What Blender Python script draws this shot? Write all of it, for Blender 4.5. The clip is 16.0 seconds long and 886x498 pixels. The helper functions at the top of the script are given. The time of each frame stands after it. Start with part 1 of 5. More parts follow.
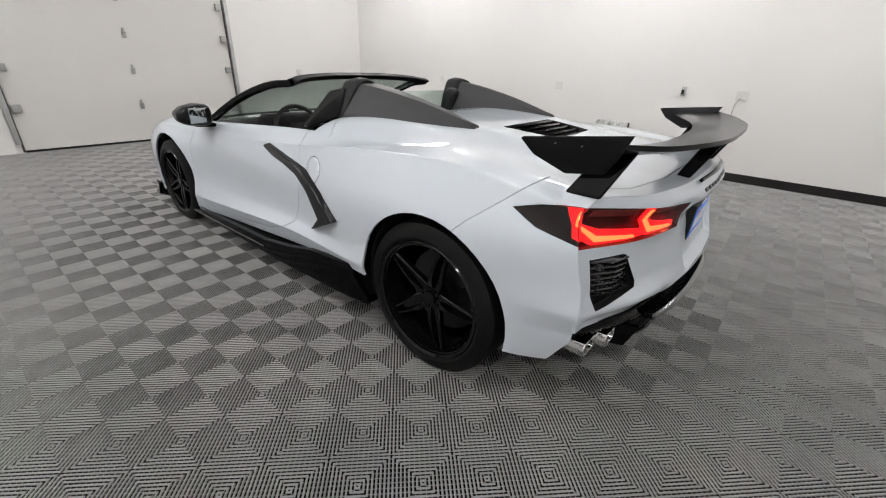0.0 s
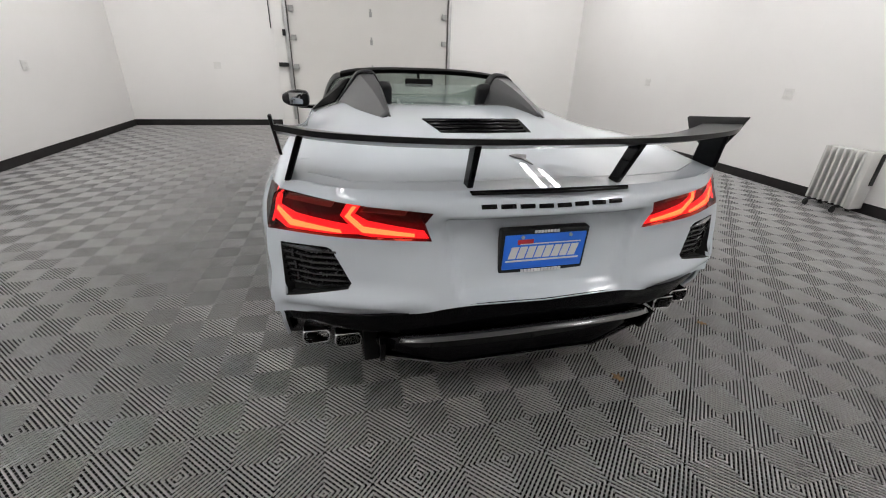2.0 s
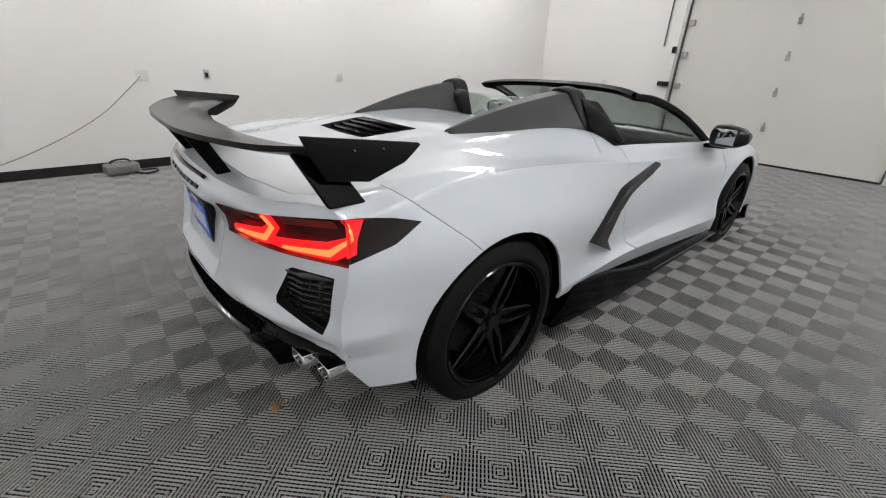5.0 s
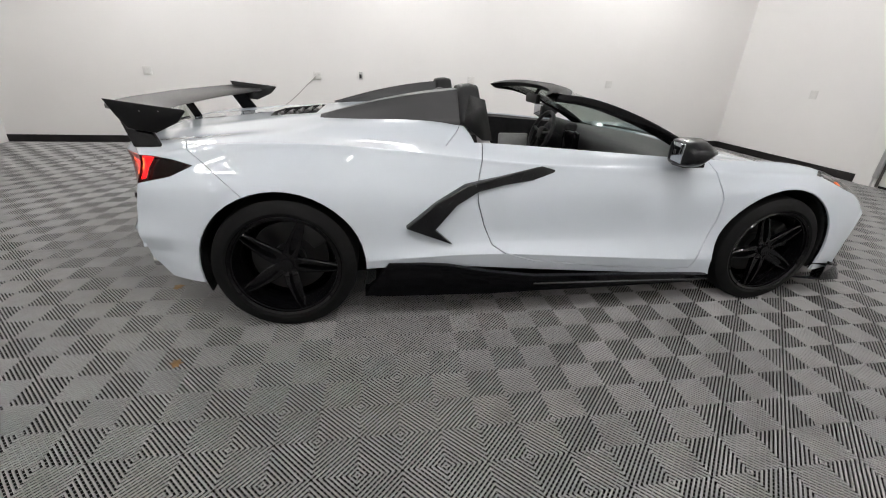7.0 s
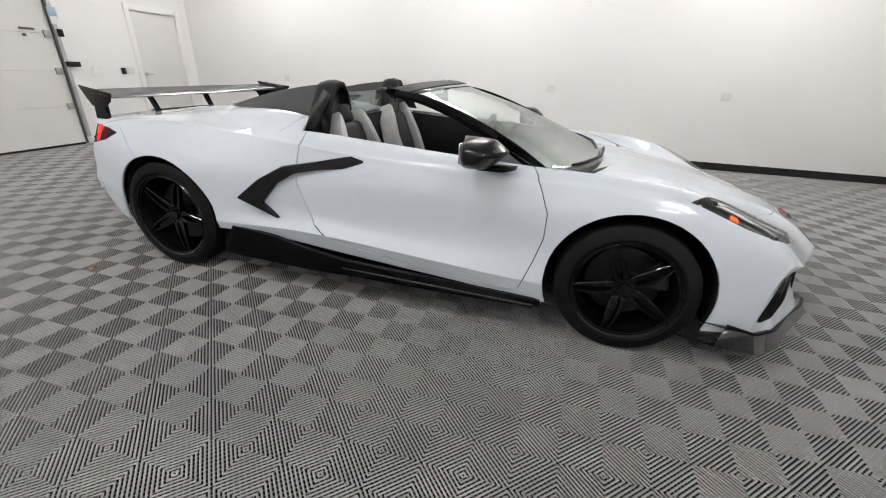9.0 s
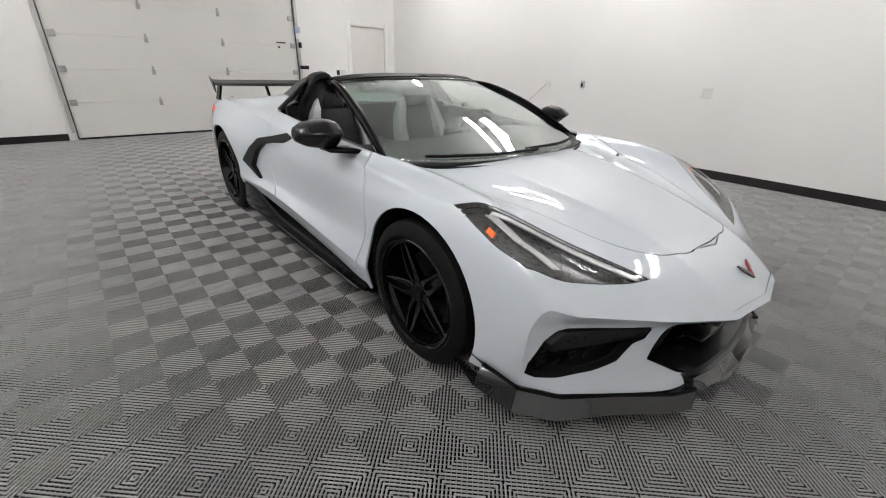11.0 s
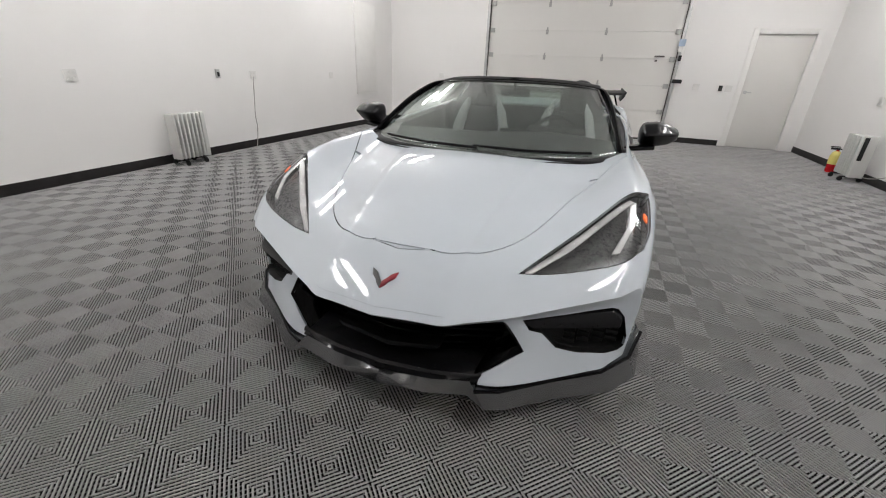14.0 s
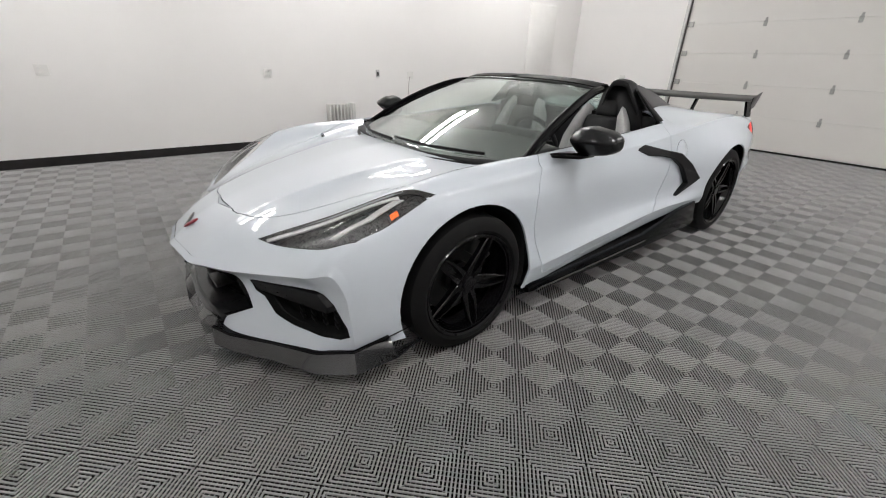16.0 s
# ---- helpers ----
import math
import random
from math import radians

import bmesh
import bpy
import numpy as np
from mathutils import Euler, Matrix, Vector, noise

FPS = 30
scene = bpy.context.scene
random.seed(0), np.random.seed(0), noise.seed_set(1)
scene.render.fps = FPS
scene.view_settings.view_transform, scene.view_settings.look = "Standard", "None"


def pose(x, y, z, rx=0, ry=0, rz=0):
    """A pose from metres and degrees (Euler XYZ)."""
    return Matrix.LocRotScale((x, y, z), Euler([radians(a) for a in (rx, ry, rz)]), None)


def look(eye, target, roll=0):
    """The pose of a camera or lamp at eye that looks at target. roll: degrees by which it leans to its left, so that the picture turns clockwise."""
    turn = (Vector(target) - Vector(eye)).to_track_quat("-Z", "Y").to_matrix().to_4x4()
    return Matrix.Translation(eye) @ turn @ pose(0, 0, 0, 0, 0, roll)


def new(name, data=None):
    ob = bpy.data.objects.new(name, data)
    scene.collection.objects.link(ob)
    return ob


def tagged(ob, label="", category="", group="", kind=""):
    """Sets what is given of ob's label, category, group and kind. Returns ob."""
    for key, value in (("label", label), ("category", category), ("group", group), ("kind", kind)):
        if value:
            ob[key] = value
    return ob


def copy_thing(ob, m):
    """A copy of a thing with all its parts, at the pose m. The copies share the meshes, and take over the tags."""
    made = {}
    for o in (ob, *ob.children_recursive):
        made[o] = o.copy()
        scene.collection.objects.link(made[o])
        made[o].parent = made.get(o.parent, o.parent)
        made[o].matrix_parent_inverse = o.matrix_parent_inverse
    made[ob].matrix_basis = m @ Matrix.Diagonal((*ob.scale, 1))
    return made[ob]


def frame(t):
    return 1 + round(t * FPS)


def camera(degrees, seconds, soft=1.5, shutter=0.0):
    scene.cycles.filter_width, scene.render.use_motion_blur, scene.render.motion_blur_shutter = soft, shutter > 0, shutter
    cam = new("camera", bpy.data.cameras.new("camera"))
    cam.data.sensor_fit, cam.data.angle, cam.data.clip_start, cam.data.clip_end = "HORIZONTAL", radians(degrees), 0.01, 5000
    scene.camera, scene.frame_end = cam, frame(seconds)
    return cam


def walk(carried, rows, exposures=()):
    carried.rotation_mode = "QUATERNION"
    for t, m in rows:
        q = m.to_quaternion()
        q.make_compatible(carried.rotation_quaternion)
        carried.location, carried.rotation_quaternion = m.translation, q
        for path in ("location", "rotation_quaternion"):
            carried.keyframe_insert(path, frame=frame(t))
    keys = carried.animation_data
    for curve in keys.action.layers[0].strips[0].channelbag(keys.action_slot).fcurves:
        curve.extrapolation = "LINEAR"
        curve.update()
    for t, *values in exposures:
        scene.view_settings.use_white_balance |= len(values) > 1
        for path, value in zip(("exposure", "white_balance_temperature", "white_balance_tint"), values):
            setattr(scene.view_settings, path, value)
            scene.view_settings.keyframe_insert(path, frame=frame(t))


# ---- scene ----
cam = camera(95.2, 16.0, soft=1.1)
PATH = [
    (0, (-2.047, -2.349, 1.259), (-0.634, -1.202, 0.431), 2.1),
    (0.5, (-1.745, -2.668, 1.261), (-0.508, -1.334, 0.43), 1.8),
    (1, (-1.396, -2.92, 1.254), (-0.383, -1.413, 0.416), 1.9),
    (1.5, (-1.027, -3.119, 1.25), (-0.272, -1.471, 0.405), 1.9),
    (2, (-0.629, -3.247, 1.247), (-0.181, -1.491, 0.402), 2.1),
    (2.5, (-0.209, -3.288, 1.244), (-0.091, -1.478, 0.401), 2.2),
    (3, (0.236, -3.252, 1.245), (0.012, -1.452, 0.403), 2.4),
    (3.5, (0.674, -3.142, 1.243), (0.121, -1.415, 0.402), 2.6),
    (4, (1.084, -2.939, 1.247), (0.218, -1.344, 0.406), 2.5),
    (4.2, (1.236, -2.844, 1.25), (0.251, -1.319, 0.41), 2.4),
    (6.3, (2.515, -1.448, 1.28), (0.786, -0.883, 0.449), 2.0),
    (6.5, (2.604, -1.289, 1.28), (0.85, -0.811, 0.446), 2.0),
    (7, (2.781, -0.878, 1.277), (0.987, -0.591, 0.441), 2.1),
    (7.5, (2.875, -0.418, 1.275), (1.06, -0.316, 0.441), 2.2),
    (8, (2.882, 0.041, 1.281), (1.067, -0.036, 0.445), 2.4),
    (8.5, (2.848, 0.523, 1.279), (1.051, 0.235, 0.451), 2.3),
    (9, (2.763, 1.019, 1.255), (1.012, 0.494, 0.444), 1.9),
    (9.2, (2.713, 1.182, 1.265), (0.99, 0.581, 0.447), 2.0),
    (11.3, (1.613, 2.789, 1.223), (0.557, 1.299, 0.408), 1.5),
    (11.5, (1.467, 2.908, 1.224), (0.513, 1.351, 0.409), 1.4),
    (12, (1.077, 3.175, 1.217), (0.423, 1.466, 0.409), 1.4),
    (12.5, (0.655, 3.371, 1.212), (0.33, 1.568, 0.41), 1.5),
    (13, (0.232, 3.466, 1.206), (0.236, 1.633, 0.406), 2.0),
    (13.5, (-0.2, 3.49, 1.212), (0.121, 1.687, 0.407), 2.2),
    (14, (-0.642, 3.428, 1.228), (-0.029, 1.708, 0.413), 2.3),
    (14.5, (-1.084, 3.287, 1.234), (-0.207, 1.688, 0.412), 2.3),
    (15, (-1.471, 3.052, 1.232), (-0.368, 1.603, 0.404), 2.1),
    (15.5, (-1.824, 2.778, 1.232), (-0.537, 1.492, 0.403), 2.1),
    (16, (-2.115, 2.453, 1.237), (-0.687, 1.329, 0.403), 2.0),
]
walk(cam, [(t, look(eye, target, roll)) for t, eye, target, roll in PATH], [(0, 0.02), (1.5, 0.0), (2.5, -0.04), (3.5, -0.12), (5, -0.1), (6.5, 0.0), (8, 0.14), (9, 0.14), (11.5, -0.06), (13.5, -0.08), (15, -0.1), (16, 0.0)])

# ---------------------------------------------------------------- light
world = bpy.data.worlds.new("world")
world.use_nodes = True
scene.world = world
world.node_tree.nodes["Background"].inputs[0].default_value = (0.9, 0.95, 1.0, 1)
world.node_tree.nodes["Background"].inputs[1].default_value = 0.05
scene.view_settings.exposure = 0.0

ROOM_W, ROOM_E, ROOM_S, ROOM_N, ROOM_H = -4.22, 4.36, -6.35, 5.41, 4.2


# ---------------------------------------------------------------- materials
class Mat:
    """A node material with a few short cuts."""

    def __init__(self, name, color, rough=0.5, metal=0.0, **kw):
        self.m = bpy.data.materials.new(name)
        self.m.use_nodes = True
        self.n, self.l = self.m.node_tree.nodes, self.m.node_tree.links
        self.b = self.n["Principled BSDF"]
        self.b.inputs["Base Color"].default_value = (*color, 1)
        self.b.inputs["Roughness"].default_value = rough
        self.b.inputs["Metallic"].default_value = metal
        for k, v in kw.items():
            self.b.inputs[k.replace("_", " ")].default_value = v
        self.coord = self.n.new("ShaderNodeTexCoord")

    def noise(self, scale, detail=4.0, rough=0.55, stretch=(1, 1, 1)):
        mp = self.n.new("ShaderNodeMapping")
        mp.inputs["Scale"].default_value = stretch
        self.l.new(self.coord.outputs["Object"], mp.inputs["Vector"])
        t = self.n.new("ShaderNodeTexNoise")
        t.inputs["Scale"].default_value = scale
        t.inputs["Detail"].default_value = detail
        t.inputs["Roughness"].default_value = rough
        self.l.new(mp.outputs[0], t.inputs["Vector"])
        return t.outputs["Fac"]

    def ramp(self, fac, stops):
        r = self.n.new("ShaderNodeValToRGB")
        e = r.color_ramp.elements
        while len(e) < len(stops):
            e.new(0.5)
        for el, (p, c) in zip(e, stops):
            el.position = p
            el.color = (*c, 1) if len(c) == 3 else c
        self.l.new(fac, r.inputs[0])
        return r.outputs[0]

    def math(self, op, a, b):
        t = self.n.new("ShaderNodeMath")
        t.operation = op
        for k, v in enumerate((a, b)):
            if isinstance(v, (int, float)):
                t.inputs[k].default_value = v
            else:
                self.l.new(v, t.inputs[k])
        return t.outputs[0]

    def mix(self, a, b, fac, mode="MULTIPLY"):
        t = self.n.new("ShaderNodeMix")
        t.data_type, t.blend_type = "RGBA", mode
        if isinstance(fac, (int, float)):
            t.inputs[0].default_value = fac
        else:
            self.l.new(fac, t.inputs[0])
        for k, v in ((6, a), (7, b)):
            if isinstance(v, tuple):
                t.inputs[k].default_value = (*v, 1)
            else:
                self.l.new(v, t.inputs[k])
        return t.outputs[2]

    def set(self, name, out):
        self.l.new(out, self.b.inputs[name])
        return self

    def bump(self, h, strength=0.2, dist=0.002):
        t = self.n.new("ShaderNodeBump")
        t.inputs["Strength"].default_value = strength
        t.inputs["Distance"].default_value = dist
        self.l.new(h, t.inputs["Height"])
        self.l.new(t.outputs[0], self.b.inputs["Normal"])
        return self

    def grey(self, fac, lo, hi):
        return self.ramp(fac, [(0.3, lo), (0.7, hi)])


def speckled(name, c, rough, metal=0.0, spread=0.12, scale=6.0, fine=80.0, bump=0.1, **kw):
    """A plain surface with broad and fine variation."""
    m = Mat(name, c, rough, metal, **kw)
    lo, hi = tuple(v * (1 - spread) for v in c), tuple(min(1, v * (1 + spread)) for v in c)
    broad = m.noise(scale)
    m.set("Base Color", m.grey(broad, lo, hi))
    m.set("Roughness", m.math("ADD", rough - 0.08, m.math("MULTIPLY", m.noise(fine), 0.16)))
    m.bump(m.noise(fine), bump, 0.001)
    return m.m


M_WALL = speckled("wall_paint", (0.78, 0.768, 0.755), 0.55, spread=0.02, scale=0.8, fine=220, bump=0.05)
M_CEIL = speckled("ceiling_paint", (0.8, 0.8, 0.79), 0.7, spread=0.02, scale=0.7)
M_BASEB = speckled("rubber_base", (0.02, 0.018, 0.018), 0.5, spread=0.2, Specular_IOR_Level=0.22)


def tile_material():
    m = Mat("floor_plastic", (0.14, 0.14, 0.14), 0.42, Specular_IOR_Level=0.36)
    oi = m.n.new("ShaderNodeObjectInfo")
    broad = m.noise(0.9, 5)
    dirt = m.noise(7.0, 6, 0.7)
    c = m.grey(broad, (0.276, 0.276, 0.280), (0.324, 0.322, 0.319))
    c = m.mix(c, m.ramp(dirt, [(0.35, (0.86, 0.85, 0.83)), (0.65, (1.06, 1.06, 1.06))]), 0.8)
    c = m.mix(c, m.ramp(oi.outputs["Random"], [(0.0, (0.93, 0.93, 0.93)), (1.0, (1.06, 1.05, 1.04))]), 1.0)
    m.set("Base Color", c)
    m.set("Roughness", m.math("ADD", 0.27, m.math("MULTIPLY", dirt, 0.2)))
    return m.m


M_TILE = tile_material()
# Near black: the shade down between the tile ribs is put into this colour.
M_GAPSHADE = speckled("floor_gap_shade", (0.006, 0.006, 0.006), 0.85, Specular_IOR_Level=0.1)
M_DOORP = speckled("garage_door_steel", (0.67, 0.655, 0.63), 0.45, spread=0.02, scale=1.2)
M_STEEL = speckled("galvanised_steel", (0.5, 0.5, 0.5), 0.4, 0.8)
M_HINGE = speckled("dull_galvanised_steel", (0.38, 0.38, 0.37), 0.45, 0.5)
M_TRIMW = speckled("white_trim", (0.78, 0.77, 0.75), 0.45, spread=0.02)
M_PLASTW = speckled("white_plastic", (0.7, 0.69, 0.67), 0.4, spread=0.03)
M_BLACKP = speckled("black_plastic", (0.015, 0.015, 0.015), 0.45, Specular_IOR_Level=0.22)
M_CASE = speckled("grey_case_plastic", (0.16, 0.16, 0.155), 0.5, spread=0.15)
M_CORD = speckled("grey_cord", (0.36, 0.34, 0.32), 0.5)
M_SEAL = speckled("grey_brown_seal", (0.10, 0.09, 0.085), 0.6, spread=0.15)
M_PALEBLUE = speckled("pale_blue_tag", (0.36, 0.45, 0.58), 0.5)
M_HEATER = speckled("heater_enamel", (0.55, 0.55, 0.53), 0.35, spread=0.04)


def paint_material():
    m = Mat("white_car_paint", (0.57, 0.61, 0.66), 0.6, 0.0, Specular_IOR_Level=0.06, Coat_Weight=1.0, Coat_Roughness=0.015)
    flake = m.noise(900.0, 2)
    m.set("Base Color", m.grey(m.noise(1.4), (0.52, 0.562, 0.608), (0.54, 0.582, 0.628)))
    m.bump(flake, 0.012, 0.0005)
    return m.m


M_PAINT = paint_material()
M_GLOSS = speckled("gloss_black", (0.0025, 0.0025, 0.003), 0.14, spread=0.1, bump=0.0, Specular_IOR_Level=0.03, Coat_Weight=0.22, Coat_Roughness=0.03)
M_SLAT = speckled("gloss_black_slat", (0.02, 0.02, 0.021), 0.25, spread=0.1, bump=0.0, Coat_Weight=0.9, Coat_Roughness=0.05)
M_CARBON = speckled("black_flake_paint", (0.006, 0.006, 0.0065), 0.35, 0.0, spread=0.06, fine=600, bump=0.02, Specular_IOR_Level=0.1, Coat_Weight=0.3, Coat_Roughness=0.07)
M_SHINE = speckled("bright_gloss_black", (0.008, 0.008, 0.009), 0.3, spread=0.1, bump=0.0, Specular_IOR_Level=0.12, Coat_Weight=0.4, Coat_Roughness=0.03)
M_FRIT = speckled("black_printed_glass", (0.004, 0.004, 0.005), 0.2, spread=0.1, bump=0.0, Specular_IOR_Level=0.5, Coat_Weight=1.0, Coat_Roughness=0.02)
M_SATIN = speckled("satin_black", (0.007, 0.007, 0.007), 0.5, Specular_IOR_Level=0.14)
M_LINER = speckled("wheel_liner", (0.006, 0.006, 0.006), 0.85, Specular_IOR_Level=0.22)
M_RUBBER = speckled("tyre_rubber", (0.006, 0.006, 0.006), 0.6, spread=0.2, scale=14, fine=160, bump=0.3, Specular_IOR_Level=0.12)
M_RIM = speckled("gloss_black_wheel", (0.003, 0.003, 0.0035), 0.2, spread=0.1, bump=0.0, Specular_IOR_Level=0.05, Coat_Weight=0.6, Coat_Roughness=0.03)
M_DISC = speckled("brake_iron", (0.03, 0.03, 0.03), 0.4, 0.6, fine=200)
M_CALIPER = speckled("caliper_grey", (0.03, 0.03, 0.03), 0.4, 0.2)
M_BADGE = speckled("badge_grey", (0.09, 0.09, 0.09), 0.4, 0.3)
M_NAC = speckled("dark_grey_satin_paint", (0.055, 0.055, 0.057), 0.5, 0.0, spread=0.05, fine=500, bump=0.02, Specular_IOR_Level=0.3)
M_BOWL = speckled("lamp_bowl_grey", (0.15, 0.15, 0.15), 0.28, 0.4, spread=0.12, scale=14)
M_LAMPRED = speckled("dark_red_lamp_bowl", (0.05, 0.003, 0.004), 0.3)
# Pinkish grey that paints the reflections on the upper tail lens.
M_LENSSHEEN = speckled("painted_lens_sheen", (0.42, 0.22, 0.22), 0.3, 0.3)
M_CHROME = speckled("polished_steel", (0.8, 0.8, 0.8), 0.1, 1.0, spread=0.05, bump=0.0)
M_LEATHER = speckled("black_leather", (0.018, 0.018, 0.019), 0.5, spread=0.2, scale=20, fine=350, bump=0.4, Specular_IOR_Level=0.22)
M_GREYLEA = speckled("grey_leather", (0.42, 0.42, 0.42), 0.5, spread=0.08, scale=20, fine=350, bump=0.4)
M_LIP = speckled("carbon_grey_lip", (0.016, 0.016, 0.018), 0.25, 0.0, spread=0.06, scale=60, fine=500, bump=0.02, Specular_IOR_Level=0.5, Coat_Weight=0.9, Coat_Roughness=0.03)
M_WHITEGLASS = speckled("lamp_reflector", (0.8, 0.8, 0.8), 0.25, 0.3, bump=0.0)


def glass(name, tint, alpha_rough=0.02, shine=0.03):
    m = bpy.data.materials.new(name)
    m.use_nodes = True
    n, l = m.node_tree.nodes, m.node_tree.links
    n.remove(n["Principled BSDF"])
    out = n["Material Output"]
    tr = n.new("ShaderNodeBsdfTransparent")
    tr.inputs[0].default_value = (*tint, 1)
    gl = n.new("ShaderNodeBsdfGlossy")
    gl.inputs["Roughness"].default_value = alpha_rough
    lw = n.new("ShaderNodeLayerWeight")
    lw.inputs[0].default_value = 0.5
    pw = n.new("ShaderNodeMath")
    pw.operation = "POWER"
    pw.inputs[1].default_value = 5.0
    ad = n.new("ShaderNodeMath")
    ad.operation = "MULTIPLY_ADD"
    ad.inputs[1].default_value = 0.7
    ad.inputs[2].default_value = shine
    l.new(lw.outputs["Facing"], pw.inputs[0])
    l.new(pw.outputs[0], ad.inputs[0])
    mx = n.new("ShaderNodeMixShader")
    l.new(ad.outputs[0], mx.inputs[0])
    l.new(tr.outputs[0], mx.inputs[1])
    l.new(gl.outputs[0], mx.inputs[2])
    l.new(mx.outputs[0], out.inputs[0])
    return m


M_GLASS = glass("windshield_glass", (0.84, 0.90, 0.87), shine=0.18)
M_LENS = glass("clear_lens", (0.86, 0.86, 0.86), shine=0.05)
M_SMOKE = glass("dark_red_lens", (0.55, 0.20, 0.18))
M_MIRROR = Mat("mirror_silver", (0.42, 0.43, 0.45), 0.02, 1.0).m


def glow(name, c, strength):
    m = Mat(name, c, 0.4)
    m.b.inputs["Emission Color"].default_value = (*c, 1)
    m.b.inputs["Emission Strength"].default_value = strength
    return m.m


M_RED = glow("red_light_bar", (1.0, 0.035, 0.05), 2.4)
M_REDCORE = glow("orange_red_light_core", (1.0, 0.42, 0.13), 4.5)
M_AMBER = glow("amber_lamp", (1.0, 0.16, 0.02), 0.6)
M_LED = glow("led_panel", (1.0, 0.985, 0.98), 38.5)
M_BLUE = speckled("plate_blue", (0.02, 0.17, 0.78), 0.35, spread=0.1, bump=0.0)
M_PLATEW = speckled("plate_white", (0.7, 0.7, 0.7), 0.4, spread=0.03)
M_PLATER = speckled("plate_red", (0.55, 0.03, 0.04), 0.4)
M_BADGER = speckled("badge_red", (0.26, 0.02, 0.03), 0.35)
M_YELLOW = speckled("yellow_cover", (0.66, 0.56, 0.16), 0.5)
M_EXTRED = speckled("extinguisher_red", (0.5, 0.01, 0.015), 0.25)
M_LEAF = speckled("dry_leaf", (0.24, 0.14, 0.06), 0.7, spread=0.3, scale=30)


# ---------------------------------------------------------------- mesh helpers
from mathutils.bvhtree import BVHTree
from mathutils.interpolate import poly_3d_calc


def put(name, bm, mat, parent=None, label="", smooth=True, sharp=35):
    """Links a bmesh as one mesh object."""
    me = bpy.data.meshes.new(name)
    bmesh.ops.recalc_face_normals(bm, faces=bm.faces[:]) if len(bm.faces) < 6000 else None
    if smooth:
        lim = radians(sharp)
        for f in bm.faces:
            f.smooth = True
        for e in bm.edges:
            if len(e.link_faces) == 2 and e.calc_face_angle(0) > lim:
                e.smooth = False
    bm.to_mesh(me)
    bm.free()
    me.materials.append(mat)
    ob = new(name, me)
    if parent:
        ob.parent = parent
    if label:
        ob["label"] = label
    return ob


part = put


def thing(name, at, label, category, group="", turn=0.0):
    e = new(name)
    e.empty_display_size = 0.1
    e.matrix_basis = pose(*at, 0, 0, turn)
    return tagged(e, label, category, group)


def box(bm, lo, hi, bevel=0.0, seg=2, m=None):
    r = bmesh.ops.create_cube(bm, size=1.0)
    vs = r["verts"]
    for v in vs:
        for k in range(3):
            v.co[k] = lo[k] + (v.co[k] + 0.5) * (hi[k] - lo[k])
    if bevel:
        es = list({e for v in vs for e in v.link_edges})
        r = bmesh.ops.bevel(bm, geom=es, offset=bevel, segments=seg, profile=0.5, affect="EDGES")
        vs = list({v for f in r["faces"] for v in f.verts} | {v for v in vs if v.is_valid})
    if m:
        bmesh.ops.transform(bm, matrix=m, verts=vs)
    return vs


def cylinder(bm, r, depth, m, seg=24, r2=None):
    q = bmesh.ops.create_cone(bm, cap_ends=True, segments=seg, radius1=r, radius2=r if r2 is None else r2, depth=depth)
    bmesh.ops.transform(bm, matrix=m, verts=q["verts"])
    return q["verts"]


def prism(bm, poly, axis, a, b, bevel=0.0):
    """A polygon (2D) drawn out along one axis from a to b."""
    ax = [k for k in range(3) if k != axis]
    rows = []
    for v in (a, b):
        row = []
        for p in poly:
            co = [0, 0, 0]
            co[ax[0]], co[ax[1]], co[axis] = p[0], p[1], v
            row.append(bm.verts.new(co))
        rows.append(row)
    n = len(poly)
    fs = [bm.faces.new(rows[0]), bm.faces.new(rows[1][::-1])]
    for k in range(n):
        fs.append(bm.faces.new((rows[0][k], rows[1][k], rows[1][(k + 1) % n], rows[0][(k + 1) % n])))
    bmesh.ops.recalc_face_normals(bm, faces=fs)
    if bevel:
        bmesh.ops.bevel(bm, geom=list({e for f in fs for e in f.edges}), offset=bevel, segments=2, profile=0.5, affect="EDGES")
    return rows


def catmull(P, n):
    """Points along a smooth curve through P, n steps to each interval."""
    P = np.asarray(P, float)
    if len(P) == 2:
        t = np.linspace(0, 1, n + 1)[:, None]
        return P[0] * (1 - t) + P[1] * t
    Q = np.vstack([2 * P[0] - P[1], P, 2 * P[-1] - P[-2]])
    d = np.maximum(np.linalg.norm(np.diff(Q.reshape(len(Q), -1), axis=0), axis=1), 1e-6) ** 0.5
    out = []
    for k in range(1, len(Q) - 2):
        d0, d1, d2 = d[k - 1], d[k], d[k + 1]
        m1 = d1 * ((Q[k] - Q[k - 1]) / d0 - (Q[k + 1] - Q[k - 1]) / (d0 + d1) + (Q[k + 1] - Q[k]) / d1)
        m2 = d1 * ((Q[k + 1] - Q[k]) / d1 - (Q[k + 2] - Q[k]) / (d1 + d2) + (Q[k + 2] - Q[k + 1]) / d2)
        for i in range(n):
            t = i / n
            out.append((2 * t**3 - 3 * t**2 + 1) * Q[k] + (t**3 - 2 * t**2 + t) * m1 + (-2 * t**3 + 3 * t**2) * Q[k + 1] + (t**3 - t**2) * m2)
    out.append(P[-1])
    return np.array(out)


def net(ctrl, nu, nv):
    """A smooth surface through a coarse net of points [row][column]."""
    rows = np.array([catmull(r, nu) for r in np.asarray(ctrl, float)])
    return np.stack([catmull(rows[:, c], nv) for c in range(rows.shape[1])], axis=1)


